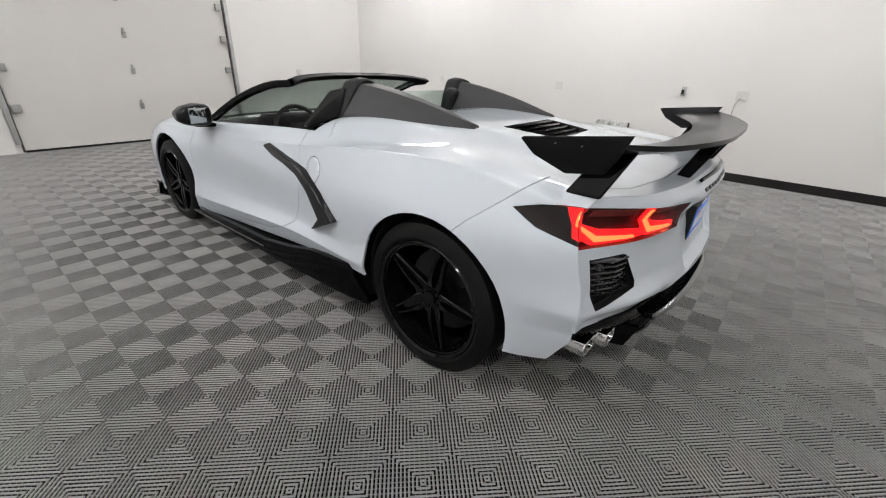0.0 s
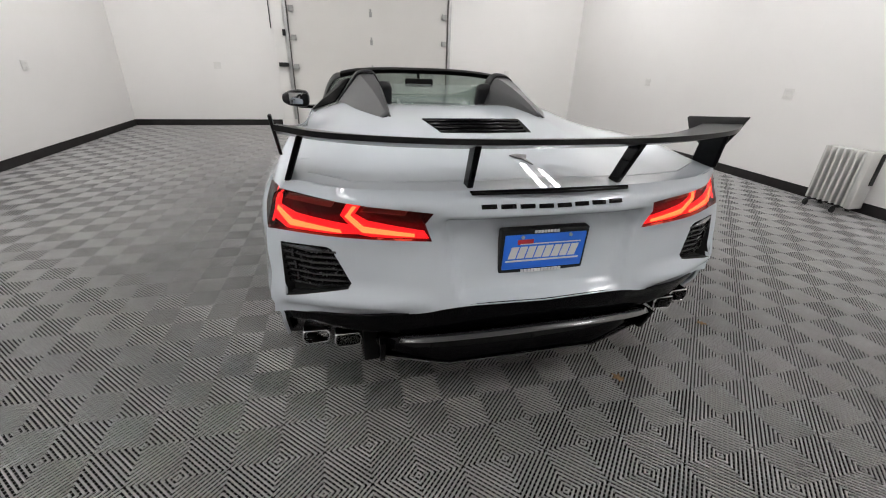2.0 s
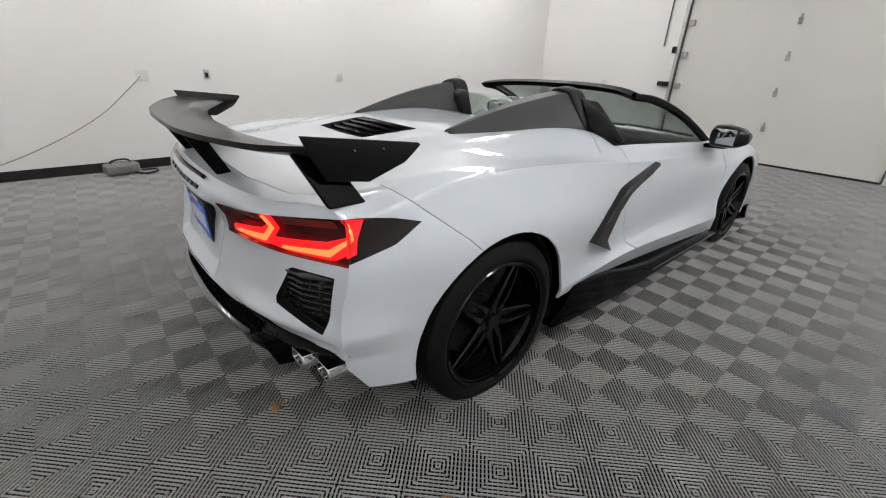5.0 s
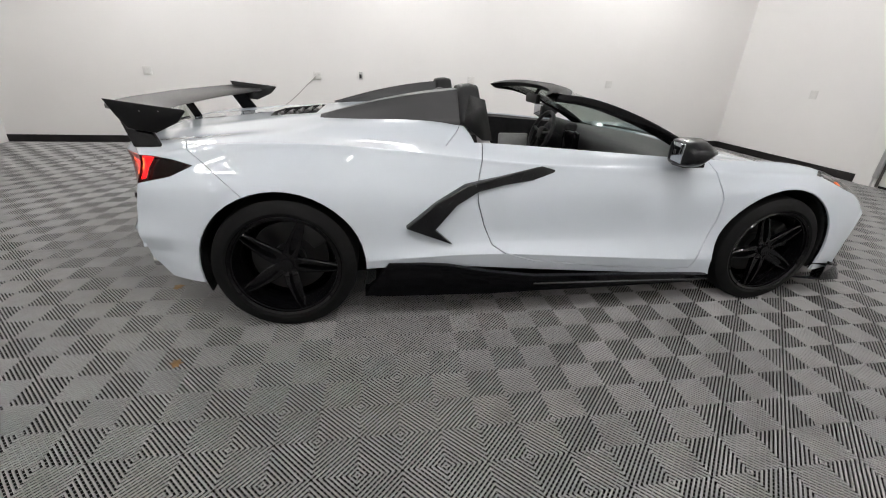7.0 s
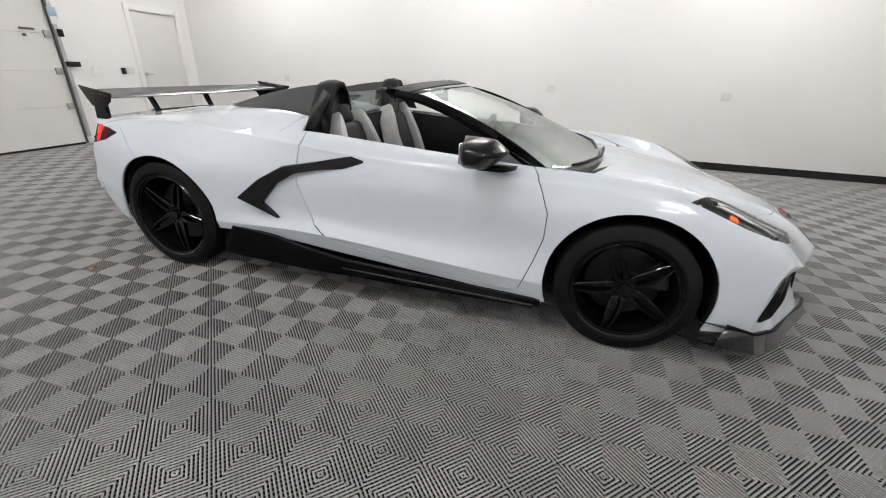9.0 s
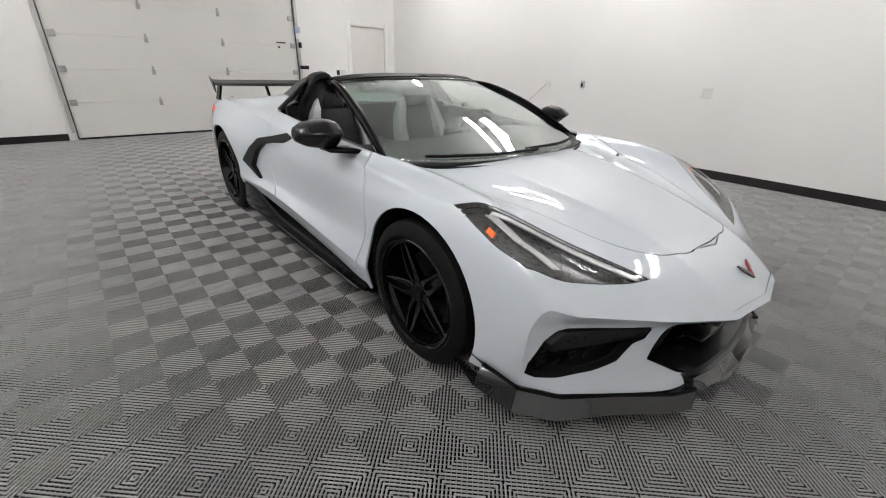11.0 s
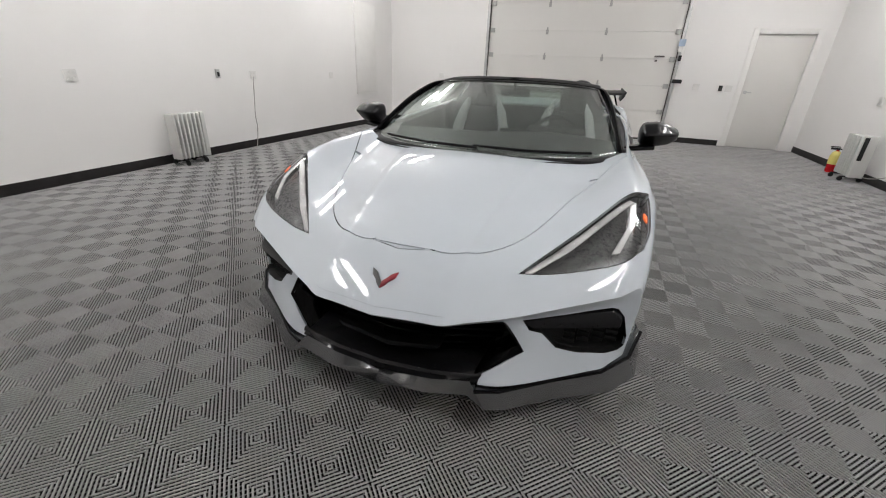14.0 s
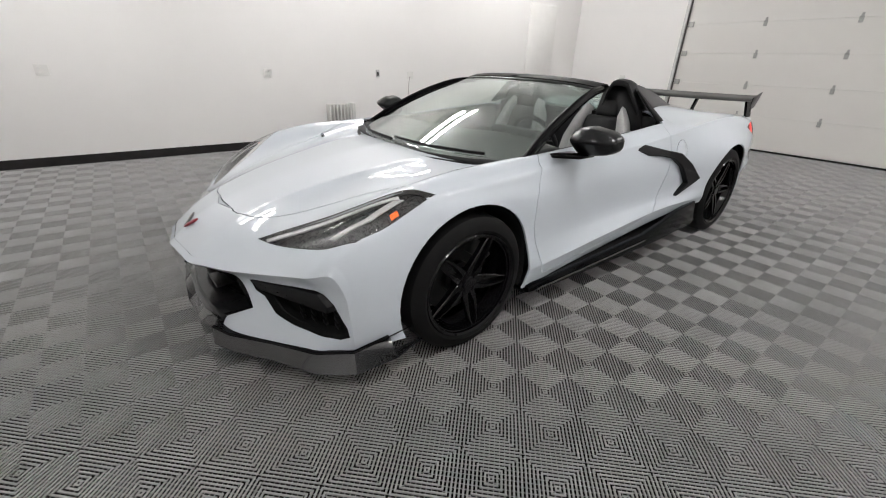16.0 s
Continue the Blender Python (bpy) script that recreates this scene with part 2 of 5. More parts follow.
def sheet(bm, G, skip=None, flip=False):
    """Quads over a grid of points; skip(row, column) leaves one out."""
    V = [[bm.verts.new(p) for p in r] for r in G]
    for r in range(len(V) - 1):
        for c in range(len(V[0]) - 1):
            if skip and skip(r, c):
                continue
            q = (V[r][c], V[r][c + 1], V[r + 1][c + 1], V[r + 1][c])
            bm.faces.new(q[::-1] if flip else q)
    return V


def tube(bm, pts, r, seg=10, cap=True):
    """A round bar along points; r a number or one for each point."""
    pts = [Vector(p) for p in pts]
    rs = r if hasattr(r, "__len__") else [r] * len(pts)
    rings, up = [], Vector((0, 0, 1))
    for k, p in enumerate(pts):
        d = (pts[min(k + 1, len(pts) - 1)] - pts[max(k - 1, 0)]).normalized()
        side = d.cross(up)
        if side.length < 0.05:
            side = d.cross(Vector((1, 0, 0)))
        side.normalize()
        nrm = side.cross(d)
        rings.append([bm.verts.new(p + (side * math.cos(a) + nrm * math.sin(a)) * rs[k]) for a in (2 * math.pi * i / seg for i in range(seg))])
    for a, b in zip(rings, rings[1:]):
        for i in range(seg):
            bm.faces.new((a[i], a[(i + 1) % seg], b[(i + 1) % seg], b[i]))
    if cap:
        bm.faces.new(rings[0][::-1])
        bm.faces.new(rings[-1])
    return rings


def mirrored(bm):
    """Adds the other half of a half that lies at x >= 0."""
    geom = bm.verts[:] + bm.edges[:] + bm.faces[:]
    r = bmesh.ops.duplicate(bm, geom=geom)
    vs = [g for g in r["geom"] if isinstance(g, bmesh.types.BMVert)]
    fs = [g for g in r["geom"] if isinstance(g, bmesh.types.BMFace)]
    for v in vs:
        v.co.x = -v.co.x
    bmesh.ops.reverse_faces(bm, faces=fs)
    bmesh.ops.remove_doubles(bm, verts=[v for v in bm.verts if abs(v.co.x) < 1e-4], dist=2e-4)
    return bm


def flipped(bm):
    for v in bm.verts:
        v.co.x = -v.co.x
    bmesh.ops.reverse_faces(bm, faces=bm.faces[:])
    return bm


def inside(bm, poly, ax, test):
    """Cuts the faces along a polygon drawn in two axes and gives back those that lie within it."""
    from mathutils.geometry import tessellate_polygon
    area = sum(a[0] * b[1] - a[1] * b[0] for a, b in zip(poly, poly[1:] + poly[:1]))
    poly = list(poly) if area > 0 else list(poly)[::-1]
    n = len(poly)
    convex = all((poly[k][0] - poly[k - 1][0]) * (poly[(k + 1) % n][1] - poly[k][1]) - (poly[k][1] - poly[k - 1][1]) * (poly[(k + 1) % n][0] - poly[k][0]) > -1e-9 for k in range(n))
    pieces = [poly] if convex else [[poly[i] for i in t] for t in tessellate_polygon([[Vector((p[0], p[1], 0)) for p in poly]])]
    got = []
    for pc in pieces:
        area = sum(a[0] * b[1] - a[1] * b[0] for a, b in zip(pc, pc[1:] + pc[:1]))
        if area < 0:
            pc = pc[::-1]
        lo = [min(p[k] for p in pc) for k in (0, 1)]
        hi = [max(p[k] for p in pc) for k in (0, 1)]
        faces = []
        for f in bm.faces:
            if not test(f.calc_center_median()):
                continue
            if all(any(s * (v.co[ax[k]] - w) > 0 for v in f.verts) for k in (0, 1) for s, w in ((1, lo[k]), (-1, hi[k]))):
                faces.append(f)
        for a, b in zip(pc, pc[1:] + pc[:1]):
            if not faces:
                break
            nrm = Vector((0, 0, 0))
            nrm[ax[0]], nrm[ax[1]] = -(b[1] - a[1]), b[0] - a[0]
            nrm.normalize()
            co = Vector((0, 0, 0))
            co[ax[0]], co[ax[1]] = a[0], a[1]
            es = list({e for f in faces for e in f.edges})
            vs = list({v for f in faces for v in f.verts})
            r = bmesh.ops.bisect_plane(bm, geom=faces + es + vs, dist=1e-5, plane_co=co, plane_no=nrm)
            cand = {g for g in r["geom"] if isinstance(g, bmesh.types.BMFace)}
            cand |= {f for f in faces if f.is_valid}
            faces = [f for f in cand if f.is_valid and (f.calc_center_median() - co).dot(nrm) > 0]
        got += faces
    return [f for f in set(got) if f.is_valid]


def add_in(bm, other):
    """Adds a copy of another bmesh."""
    vm = {v: bm.verts.new(v.co) for v in other.verts}
    for f in other.faces:
        bm.faces.new([vm[v] for v in f.verts])
    other.free()
    return bm


def lift(bm, faces):
    """Takes faces out of bm into a bmesh of their own."""
    out = bmesh.new()
    vm = {}
    for f in faces:
        q = []
        for v in f.verts:
            if v not in vm:
                vm[v] = out.verts.new(v.co)
            q.append(vm[v])
        out.faces.new(q)
    bmesh.ops.delete(bm, geom=list(faces), context="FACES")
    return out


def drawn_in(poly, d):
    """A polygon with every side moved inwards by d."""
    area = sum(a[0] * b[1] - a[1] * b[0] for a, b in zip(poly, poly[1:] + poly[:1]))
    s = 1 if area > 0 else -1
    out = []
    for k in range(len(poly)):
        a, b, c = (np.array(poly[(k + q) % len(poly)], float) for q in (-1, 0, 1))
        u, v = (b - a) / np.linalg.norm(b - a), (c - b) / np.linalg.norm(c - b)
        n1, n2 = np.array([-u[1], u[0]]) * s, np.array([-v[1], v[0]]) * s
        m = n1 + n2
        m = m / max(np.dot(m, m), 0.4) * 2
        out.append(tuple(b + m * d))
    return out


def cut_panel(bm, poly, ax, test, gap):
    """Lifts a panel out of a skin and leaves an open joint round it."""
    whole = lift(bm, inside(bm, poly, ax, test))
    panel = lift(whole, inside(whole, drawn_in(poly, gap), ax, lambda c: True))
    whole.free()
    return panel


def hem(bm, d=0.011):
    """Cleans a cut sheet and folds its free rim inwards, which gives the panel its thickness."""
    bmesh.ops.remove_doubles(bm, verts=bm.verts[:], dist=0.0005)
    bmesh.ops.dissolve_degenerate(bm, edges=bm.edges[:], dist=0.0004)
    bmesh.ops.recalc_face_normals(bm, faces=bm.faces[:])
    big = sum((f.normal.dot(f.calc_center_median() - Vector((0, f.calc_center_median().y * 0.6, 0.3))) * f.calc_area() for f in bm.faces))
    if big < 0:
        bmesh.ops.reverse_faces(bm, faces=bm.faces[:])
    way = {v: sum((f.normal * (f.calc_area() + 1e-9) for f in v.link_faces), Vector()).normalized() for v in bm.verts}
    rim = [e for e in bm.edges if e.is_boundary]
    copy = {}
    for e in rim:
        for v in e.verts:
            if v not in copy:
                copy[v] = bm.verts.new(v.co - way[v] * d)
    for e in rim:
        a, b = e.verts
        f = bm.faces.new((b, a, copy[a], copy[b])) if e.link_loops[0].vert == a else bm.faces.new((a, b, copy[b], copy[a]))
        e.smooth = False
    return bm


SKINS = []


def add_skin(G):
    """Keeps a whole half skin, by which the panels cut from it are shaded."""
    n = np.cross(np.gradient(G, axis=1), np.gradient(G, axis=0))
    n /= np.maximum(np.linalg.norm(n, axis=2, keepdims=True), 1e-9)
    w = G.shape[1]
    quads = [(r * w + c, r * w + c + 1, (r + 1) * w + c + 1, (r + 1) * w + c) for r in range(G.shape[0] - 1) for c in range(w - 1)]
    co = [Vector(p) for p in G.reshape(-1, 3)]
    SKINS.append((BVHTree.FromPolygons(co, quads), co, [Vector(p) for p in n.reshape(-1, 3)], quads))


def skin_normal(skin, p):
    tree, co, nor, quads = skin
    at, _, k, _ = tree.find_nearest(p)
    q = quads[k]
    w = poly_3d_calc([co[i] for i in q], at)
    return sum((nor[i] * f for i, f in zip(q, w)), Vector()).normalized()


def panel(name, bm, mat, parent, label=""):
    """A skin panel with a folded rim, shaded as the whole skin that it was cut from."""
    me = bpy.data.meshes.new(name)
    hem(bm)
    for f in bm.faces:
        f.smooth = True
    bm.to_mesh(me)
    bm.free()
    half = lambda v: Vector((abs(v.x), v.y, v.z))
    known, out = {}, [None] * len(me.loops)
    for f in me.polygons:
        c, flat = half(f.center), f.normal.copy()
        k = min(range(len(SKINS)), key=lambda i: SKINS[i][0].find_nearest(c)[3])
        for li in f.loop_indices:
            v = me.vertices[me.loops[li].vertex_index].co
            key = (k, me.loops[li].vertex_index)
            if key not in known:
                n = skin_normal(SKINS[k], half(v))
                if abs(v.x) < 1e-4:
                    n.x = 0
                elif v.x < 0:
                    n.x = -n.x
                known[key] = n.normalized()
            n = known[key]
            d = n.dot(flat)
            out[li] = n if d > .5 else -n if d < -.5 else flat
    me.normals_split_custom_set([tuple(n) for n in out])
    me.materials.append(mat)
    ob = new(name, me)
    ob.parent = parent
    if label:
        ob["label"] = label
    return ob


def thick(ob, t, offset=-1.0):
    m = ob.modifiers.new("thickness", "SOLIDIFY")
    m.thickness, m.offset, m.use_even_offset = t, offset, False
    return ob


# ---------------------------------------------------------------- the room
def slab(name, boxes, mat, bevel=0.0):
    bm = bmesh.new()
    for lo, hi in boxes:
        box(bm, lo, hi, bevel)
    return tagged(put(name, bm, mat, smooth=False), kind="structure")


T = 0.2
N_DOOR = (-1.42, 1.50, 3.02)
S_DOOR = (-1.83, 1.95, 3.02)
M_DOOR = (-4.0, -3.04, 2.05)
slab("wall_west", [((ROOM_W - T, ROOM_S - T, -0.02), (ROOM_W, ROOM_N + T, ROOM_H))], M_WALL)
slab("wall_east", [((ROOM_E, ROOM_S - T, -0.02), (ROOM_E + T, ROOM_N + T, ROOM_H))], M_WALL)
slab("wall_north", [((ROOM_W, ROOM_N, -0.02), (N_DOOR[0], ROOM_N + T, ROOM_H)), ((N_DOOR[1], ROOM_N, -0.02), (ROOM_E, ROOM_N + T, ROOM_H)),
                    ((N_DOOR[0], ROOM_N, N_DOOR[2]), (N_DOOR[1], ROOM_N + T, ROOM_H))], M_WALL)
slab("wall_south", [((ROOM_W, ROOM_S - T, -0.02), (M_DOOR[0], ROOM_S, ROOM_H)), ((M_DOOR[1], ROOM_S - T, -0.02), (S_DOOR[0], ROOM_S, ROOM_H)),
                    ((S_DOOR[1], ROOM_S - T, -0.02), (ROOM_E, ROOM_S, ROOM_H)), ((M_DOOR[0], ROOM_S - T, M_DOOR[2]), (M_DOOR[1], ROOM_S, ROOM_H)),
                    ((S_DOOR[0], ROOM_S - T, S_DOOR[2]), (S_DOOR[1], ROOM_S, ROOM_H))], M_WALL)
slab("ceiling", [((ROOM_W - T, ROOM_S - T, ROOM_H), (ROOM_E + T, ROOM_N + T, ROOM_H + 0.15))], M_CEIL)
BB, BT = 0.105, 0.012
slab("baseboard", [((ROOM_W, ROOM_S, 0), (ROOM_W + BT, ROOM_N, BB)), ((ROOM_E - BT, ROOM_S, 0), (ROOM_E, ROOM_N, BB)),
                   ((ROOM_W + BT, ROOM_N - BT, 0), (N_DOOR[0] - 0.3, ROOM_N, BB)), ((N_DOOR[1] + 0.12, ROOM_N - BT, 0), (ROOM_E - BT, ROOM_N, BB)),
                   ((M_DOOR[1] + 0.1, ROOM_S, 0), (S_DOOR[0] - 0.12, ROOM_S + BT, BB)), ((S_DOOR[1] + 0.12, ROOM_S, 0), (ROOM_E - BT, ROOM_S + BT, BB))], M_BASEB)


def ceiling_light(x, y):
    """Two parallel light strips on one hung frame."""
    t = thing("ceiling_light", (x, y, ROOM_H - 0.45), "twin-strip led light hung under the ceiling", "light", "ceiling lights")
    for u in (-0.24, 0.24):
        bm = bmesh.new()
        box(bm, (u - 0.05, -0.67, 0.02), (u + 0.05, 0.67, 0.06), 0.008)
        part("housing", bm, M_TRIMW, t)
        bm = bmesh.new()
        box(bm, (u - 0.075, -0.65, -0.03), (u + 0.075, 0.65, 0.018), 0.014)
        part("diffuser", bm, M_LED, t, "glowing white diffuser")
    for v in (-0.5, 0.5):
        bm = bmesh.new()
        box(bm, (-0.3, v - 0.02, 0.061), (0.3, v + 0.02, 0.085), 0.004)
        part("cross_bar", bm, M_TRIMW, t)
        bm = bmesh.new()
        tube(bm, [(0, v, 0.085), (0, v, 0.449)], 0.004, 6)
        part("hanger", bm, M_STEEL, t, "thin steel hanger")


for lx in (-2.95, 3.1):
    for ly in (-3.9, -0.4, 3.1):
        ceiling_light(lx, ly)


def garage_door(name, x0, x1, top, wall_y, into, lines, columns, groove):
    """A sectional door in an opening; into is the way from the wall into the room along y."""
    t = thing(name, ((x0 + x1) / 2, wall_y, 0), "closed white sectional garage door with steel hinges", "garage door")
    w = (x1 - x0) / 2
    zs = [0.03] + lines + [top]
    for a, b in zip(zs, zs[1:]):
        bm = bmesh.new()
        ys = sorted((-into * 0.045, into * 0.0))
        box(bm, (-w + 0.004, ys[0], a + groove * .2), (w - 0.004, ys[1], b - groove * .2), groove, 1)
        part("door_panel", bm, M_DOORP, t, smooth=False)
    bm = bmesh.new()
    ys = sorted((-into * 0.05, into * 0.004))
    box(bm, (-w + 0.01, ys[0], 0.0), (w - 0.01, ys[1], 0.03), 0.004)
    part("bottom_seal", bm, M_BLACKP, t, "black rubber bottom seal")
    for z in lines:
        for c in columns:
            bm = bmesh.new()
            ys = sorted((into * 0.002, into * 0.014))
            box(bm, (c - 0.026, ys[0], z - 0.07), (c + 0.026, ys[1], z - 0.012), 0.003)
            box(bm, (c - 0.016, ys[0], z + 0.012), (c + 0.016, ys[1], z + 0.06), 0.003)
            cylinder(bm, 0.011, 0.055, Matrix.Translation((c, into * 0.02, z)) @ Matrix.Rotation(math.pi / 2, 4, "Y"), 10)
            for q in (-0.042, 0.038):
                cylinder(bm, 0.008, 0.012, Matrix.Translation((c, into * 0.018, z + q)) @ Matrix.Rotation(math.pi / 2, 4, "X"), 6)
            part("hinge", bm, M_HINGE, t, "galvanised hinge")
    for s in (-1, 1):
        bm = bmesh.new()
        x = s * (w + 0.035)
        for xa, xb, ya, yb in ((-0.025, 0.025, 0.06, 0.064), (-0.025, -0.021, 0.03, 0.06), (0.021, 0.025, 0.03, 0.06)):
            ys = sorted((into * ya, into * yb))
            box(bm, (x + xa, ys[0], 0.12), (x + xb, ys[1], top + 0.05))
        part("track", bm, M_STEEL, t, "galvanised steel track")
        bm = bmesh.new()
        ys = sorted((into * 0.004, into * 0.028))
        box(bm, (s * (w + 0.005) - 0.012, ys[0], 0.01), (s * (w + 0.005) + 0.012, ys[1], top), 0.003)
        part("side_seal", bm, M_SEAL, t, "dark grey side seal")
        for z in lines:
            bm = bmesh.new()
            ys = sorted((into * 0.004, into * 0.05))
            box(bm, (s * (w - 0.07) - 0.045, ys[0], z - 0.045), (s * (w - 0.07) + 0.045, ys[1] - 0.02 * into if into > 0 else ys[1], z + 0.045), 0.004)
            cylinder(bm, 0.02, 0.03, Matrix.Translation((s * (w + 0.02), into * 0.045, z)) @ Matrix.Rotation(math.pi / 2, 4, "Y"), 12)
            part("roller_hinge", bm, M_HINGE, t, "galvanised roller hinge")
    return t


NL = [0.56, 1.05, 1.53, 1.99, 2.47]
SL = [0.57, 1.06, 1.55, 2.03, 2.53]
gd_n = garage_door("garage_door", N_DOOR[0], N_DOOR[1], N_DOOR[2], ROOM_N, -1, NL, (0.0,), 0.0)
gd_s = garage_door("garage_door", S_DOOR[0], S_DOOR[1], S_DOOR[2], ROOM_S, 1, SL, (-0.52, 0.65), 0.003)

# sliding lock bar on the south door
bm = bmesh.new()
box(bm, (-1.62, 0.002, 1.585), (-1.44, 0.016, 1.612), 0.003)
box(bm, (-1.50, 0.002, 1.50), (-1.46, 0.022, 1.535), 0.004)
for v in bm.verts:
    v.co.x -= gd_s.location.x
part("lock_bar", bm, M_SEAL, gd_s, "dark sliding lock bar")

# jamb boards beside the doors
slab("trim_north", [((N_DOOR[0] - 0.26, ROOM_N - 0.028, 0.0), (N_DOOR[0] - 0.075, ROOM_N, 3.1)), ((N_DOOR[1] + 0.07, ROOM_N - 0.02, 0.0), (N_DOOR[1] + 0.12, ROOM_N, 3.1))], M_TRIMW, 0.003)
slab("trim_south", [((S_DOOR[0] - 0.12, ROOM_S, 0.0), (S_DOOR[0] - 0.07, ROOM_S + 0.02, 3.1)), ((S_DOOR[1] + 0.07, ROOM_S, 0.0), (S_DOOR[1] + 0.12, ROOM_S + 0.02, 3.1))], M_TRIMW, 0.003)


def dark_box(x, y, z, sx, sz, into, label):
    bm = bmesh.new()
    ys = sorted((0.0, into * 0.06))
    box(bm, (-sx / 2, ys[0], -sz / 2), (sx / 2, ys[1], sz / 2), 0.008)
    ob = put("door_sensor", bm, M_BLACKP)
    ob.location = (x, y, z)
    tagged(ob, label, "sensor")


dark_box(-1.56, ROOM_N - 0.06, 1.08, 0.17, 0.07, -1, "small black box on the garage door jamb")
dark_box(-1.50, ROOM_N - 0.07, 1.60, 0.05, 0.1, -1, "small black bracket on the garage door track")
dark_box(-1.93, ROOM_S + 0.065, 1.16, 0.17, 0.07, 1, "small black box on the garage door jamb")
dark_box(-1.88, ROOM_S + 0.07, 1.57, 0.05, 0.1, 1, "small black bracket on the garage door track")
t = thing("hanging_tag", (-1.865, ROOM_S + 0.075, 1.80), "pale blue tag hung on the garage door track", "tag")
bm = bmesh.new()
box(bm, (-0.055, -0.006, -0.02), (0.055, 0.006, 0.10), 0.003)
part("card", bm, M_PALEBLUE, t)
bm = bmesh.new()
box(bm, (-0.03, -0.006, -0.12), (0.045, 0.004, -0.021), 0.003)
part("slip", bm, M_PLASTW, t, "white paper slip")
bm = bmesh.new()
tube(bm, [(-1.72, ROOM_N - 0.015, 1.66), (-1.72, ROOM_N - 0.015, 2.6), (-1.72, ROOM_N - 0.015, 3.3)], 0.008, 8)
tagged(put("cable", bm, M_BLACKP), "thin black cable running up the wall", "cable")


def man_door():
    x0, x1, top = M_DOOR
    d = thing("door_1", ((x0 + x1) / 2, ROOM_S, 0), "closed plain white steel door with lever", "door")
    tagged(d, kind="structure")
    w = (x1 - x0) / 2
    bm = bmesh.new()
    box(bm, (-w + 0.045, -0.075, 0.008), (w - 0.045, -0.03, top - 0.045), 0.003)
    leaf = part("door_leaf", bm, M_DOORP, d)
    bm = bmesh.new()
    for lo, hi in (((-w - 0.05, -0.12, 0), (-w + 0.042, 0.014, top + 0.05)), ((w - 0.042, -0.12, 0), (w + 0.05, 0.014, top + 0.05)), ((-w + 0.042, -0.12, top - 0.042), (w - 0.042, 0.014, top + 0.05))):
        box(bm, lo, hi, 0.003)
    part("door_frame", bm, M_TRIMW, d)
    bm = bmesh.new()
    m = Matrix.Translation((w - 0.11, -0.02, 1.02)) @ Matrix.Rotation(math.pi / 2, 4, "X")
    cylinder(bm, 0.03, 0.02, m, 20)
    tube(bm, [(w - 0.11, -0.02, 1.02), (w - 0.11, 0.03, 1.02), (w - 0.2, 0.035, 1.02)], 0.009, 10)
    part("lever", bm, M_STEEL, leaf, "brushed steel lever")


man_door()


def outlet(x, y, z, face, cover=0.115, slots=True, what="white electrical outlet plate on the wall"):
    """face: the turn about z that makes its front, +y, look into the room."""
    t = thing("wall_outlet", (x, y, z), what, "outlet", "wall outlets", face)
    bm = bmesh.new()
    box(bm, (-0.058, 0.0005, -cover / 2), (0.058, 0.009, cover / 2), 0.003)
    part("cover_plate", bm, M_PLASTW, t)
    if slots:
        for z0 in (-0.028, 0.028):
            for x0 in (-0.024, 0.024):
                bm = bmesh.new()
                box(bm, (x0 - 0.016, 0.0085, z0 - 0.014), (x0 + 0.016, 0.012, z0 + 0.014), 0.003)
                part("socket", bm, M_PLASTW, t)
    return t


for y in (3.01, 0.6, -1.82, -4.22):
    outlet(ROOM_W, y, 1.03, -90)
for y in (3.0, 0.63, -1.775, -3.77):
    outlet(ROOM_E, y, 1.03, 90)
outlet(-2.70, ROOM_N, 1.03, 180)
outlet(2.81, ROOM_N, 1.03, 180)
outlet(3.05, ROOM_S, 1.07, 0)
outlet(-2.30, ROOM_S, 1.07, 0, slots=False, what="blank white cover plate on the wall")
outlet(-2.86, ROOM_S, 1.07, 0, what="light switch plate beside the door")


def key_box(x, y, face):
    t = thing("wall_box", (x, y, 1.05), "small grey and black junction box on the wall", "junction box", turn=face)
    bm = bmesh.new()
    box(bm, (-0.028, 0, -0.055), (0.028, 0.03, 0.055), 0.004)
    b = part("body", bm, M_STEEL, t)
    bm = bmesh.new()
    box(bm, (-0.012, 0.0295, -0.035), (0.02, 0.042, 0.02), 0.004)
    part("plug", bm, M_BLACKP, t, "black plug")


key_box(ROOM_W, -1.16, -90)
key_box(ROOM_E, -1.125, 90)
t = thing("switch_box", (-2.72, ROOM_S, 1.07), "small black push button box beside the door", "switch")
bm = bmesh.new()
box(bm, (-0.03, 0, -0.05), (0.03, 0.035, 0.05), 0.005)
part("case", bm, M_BLACKP, t)


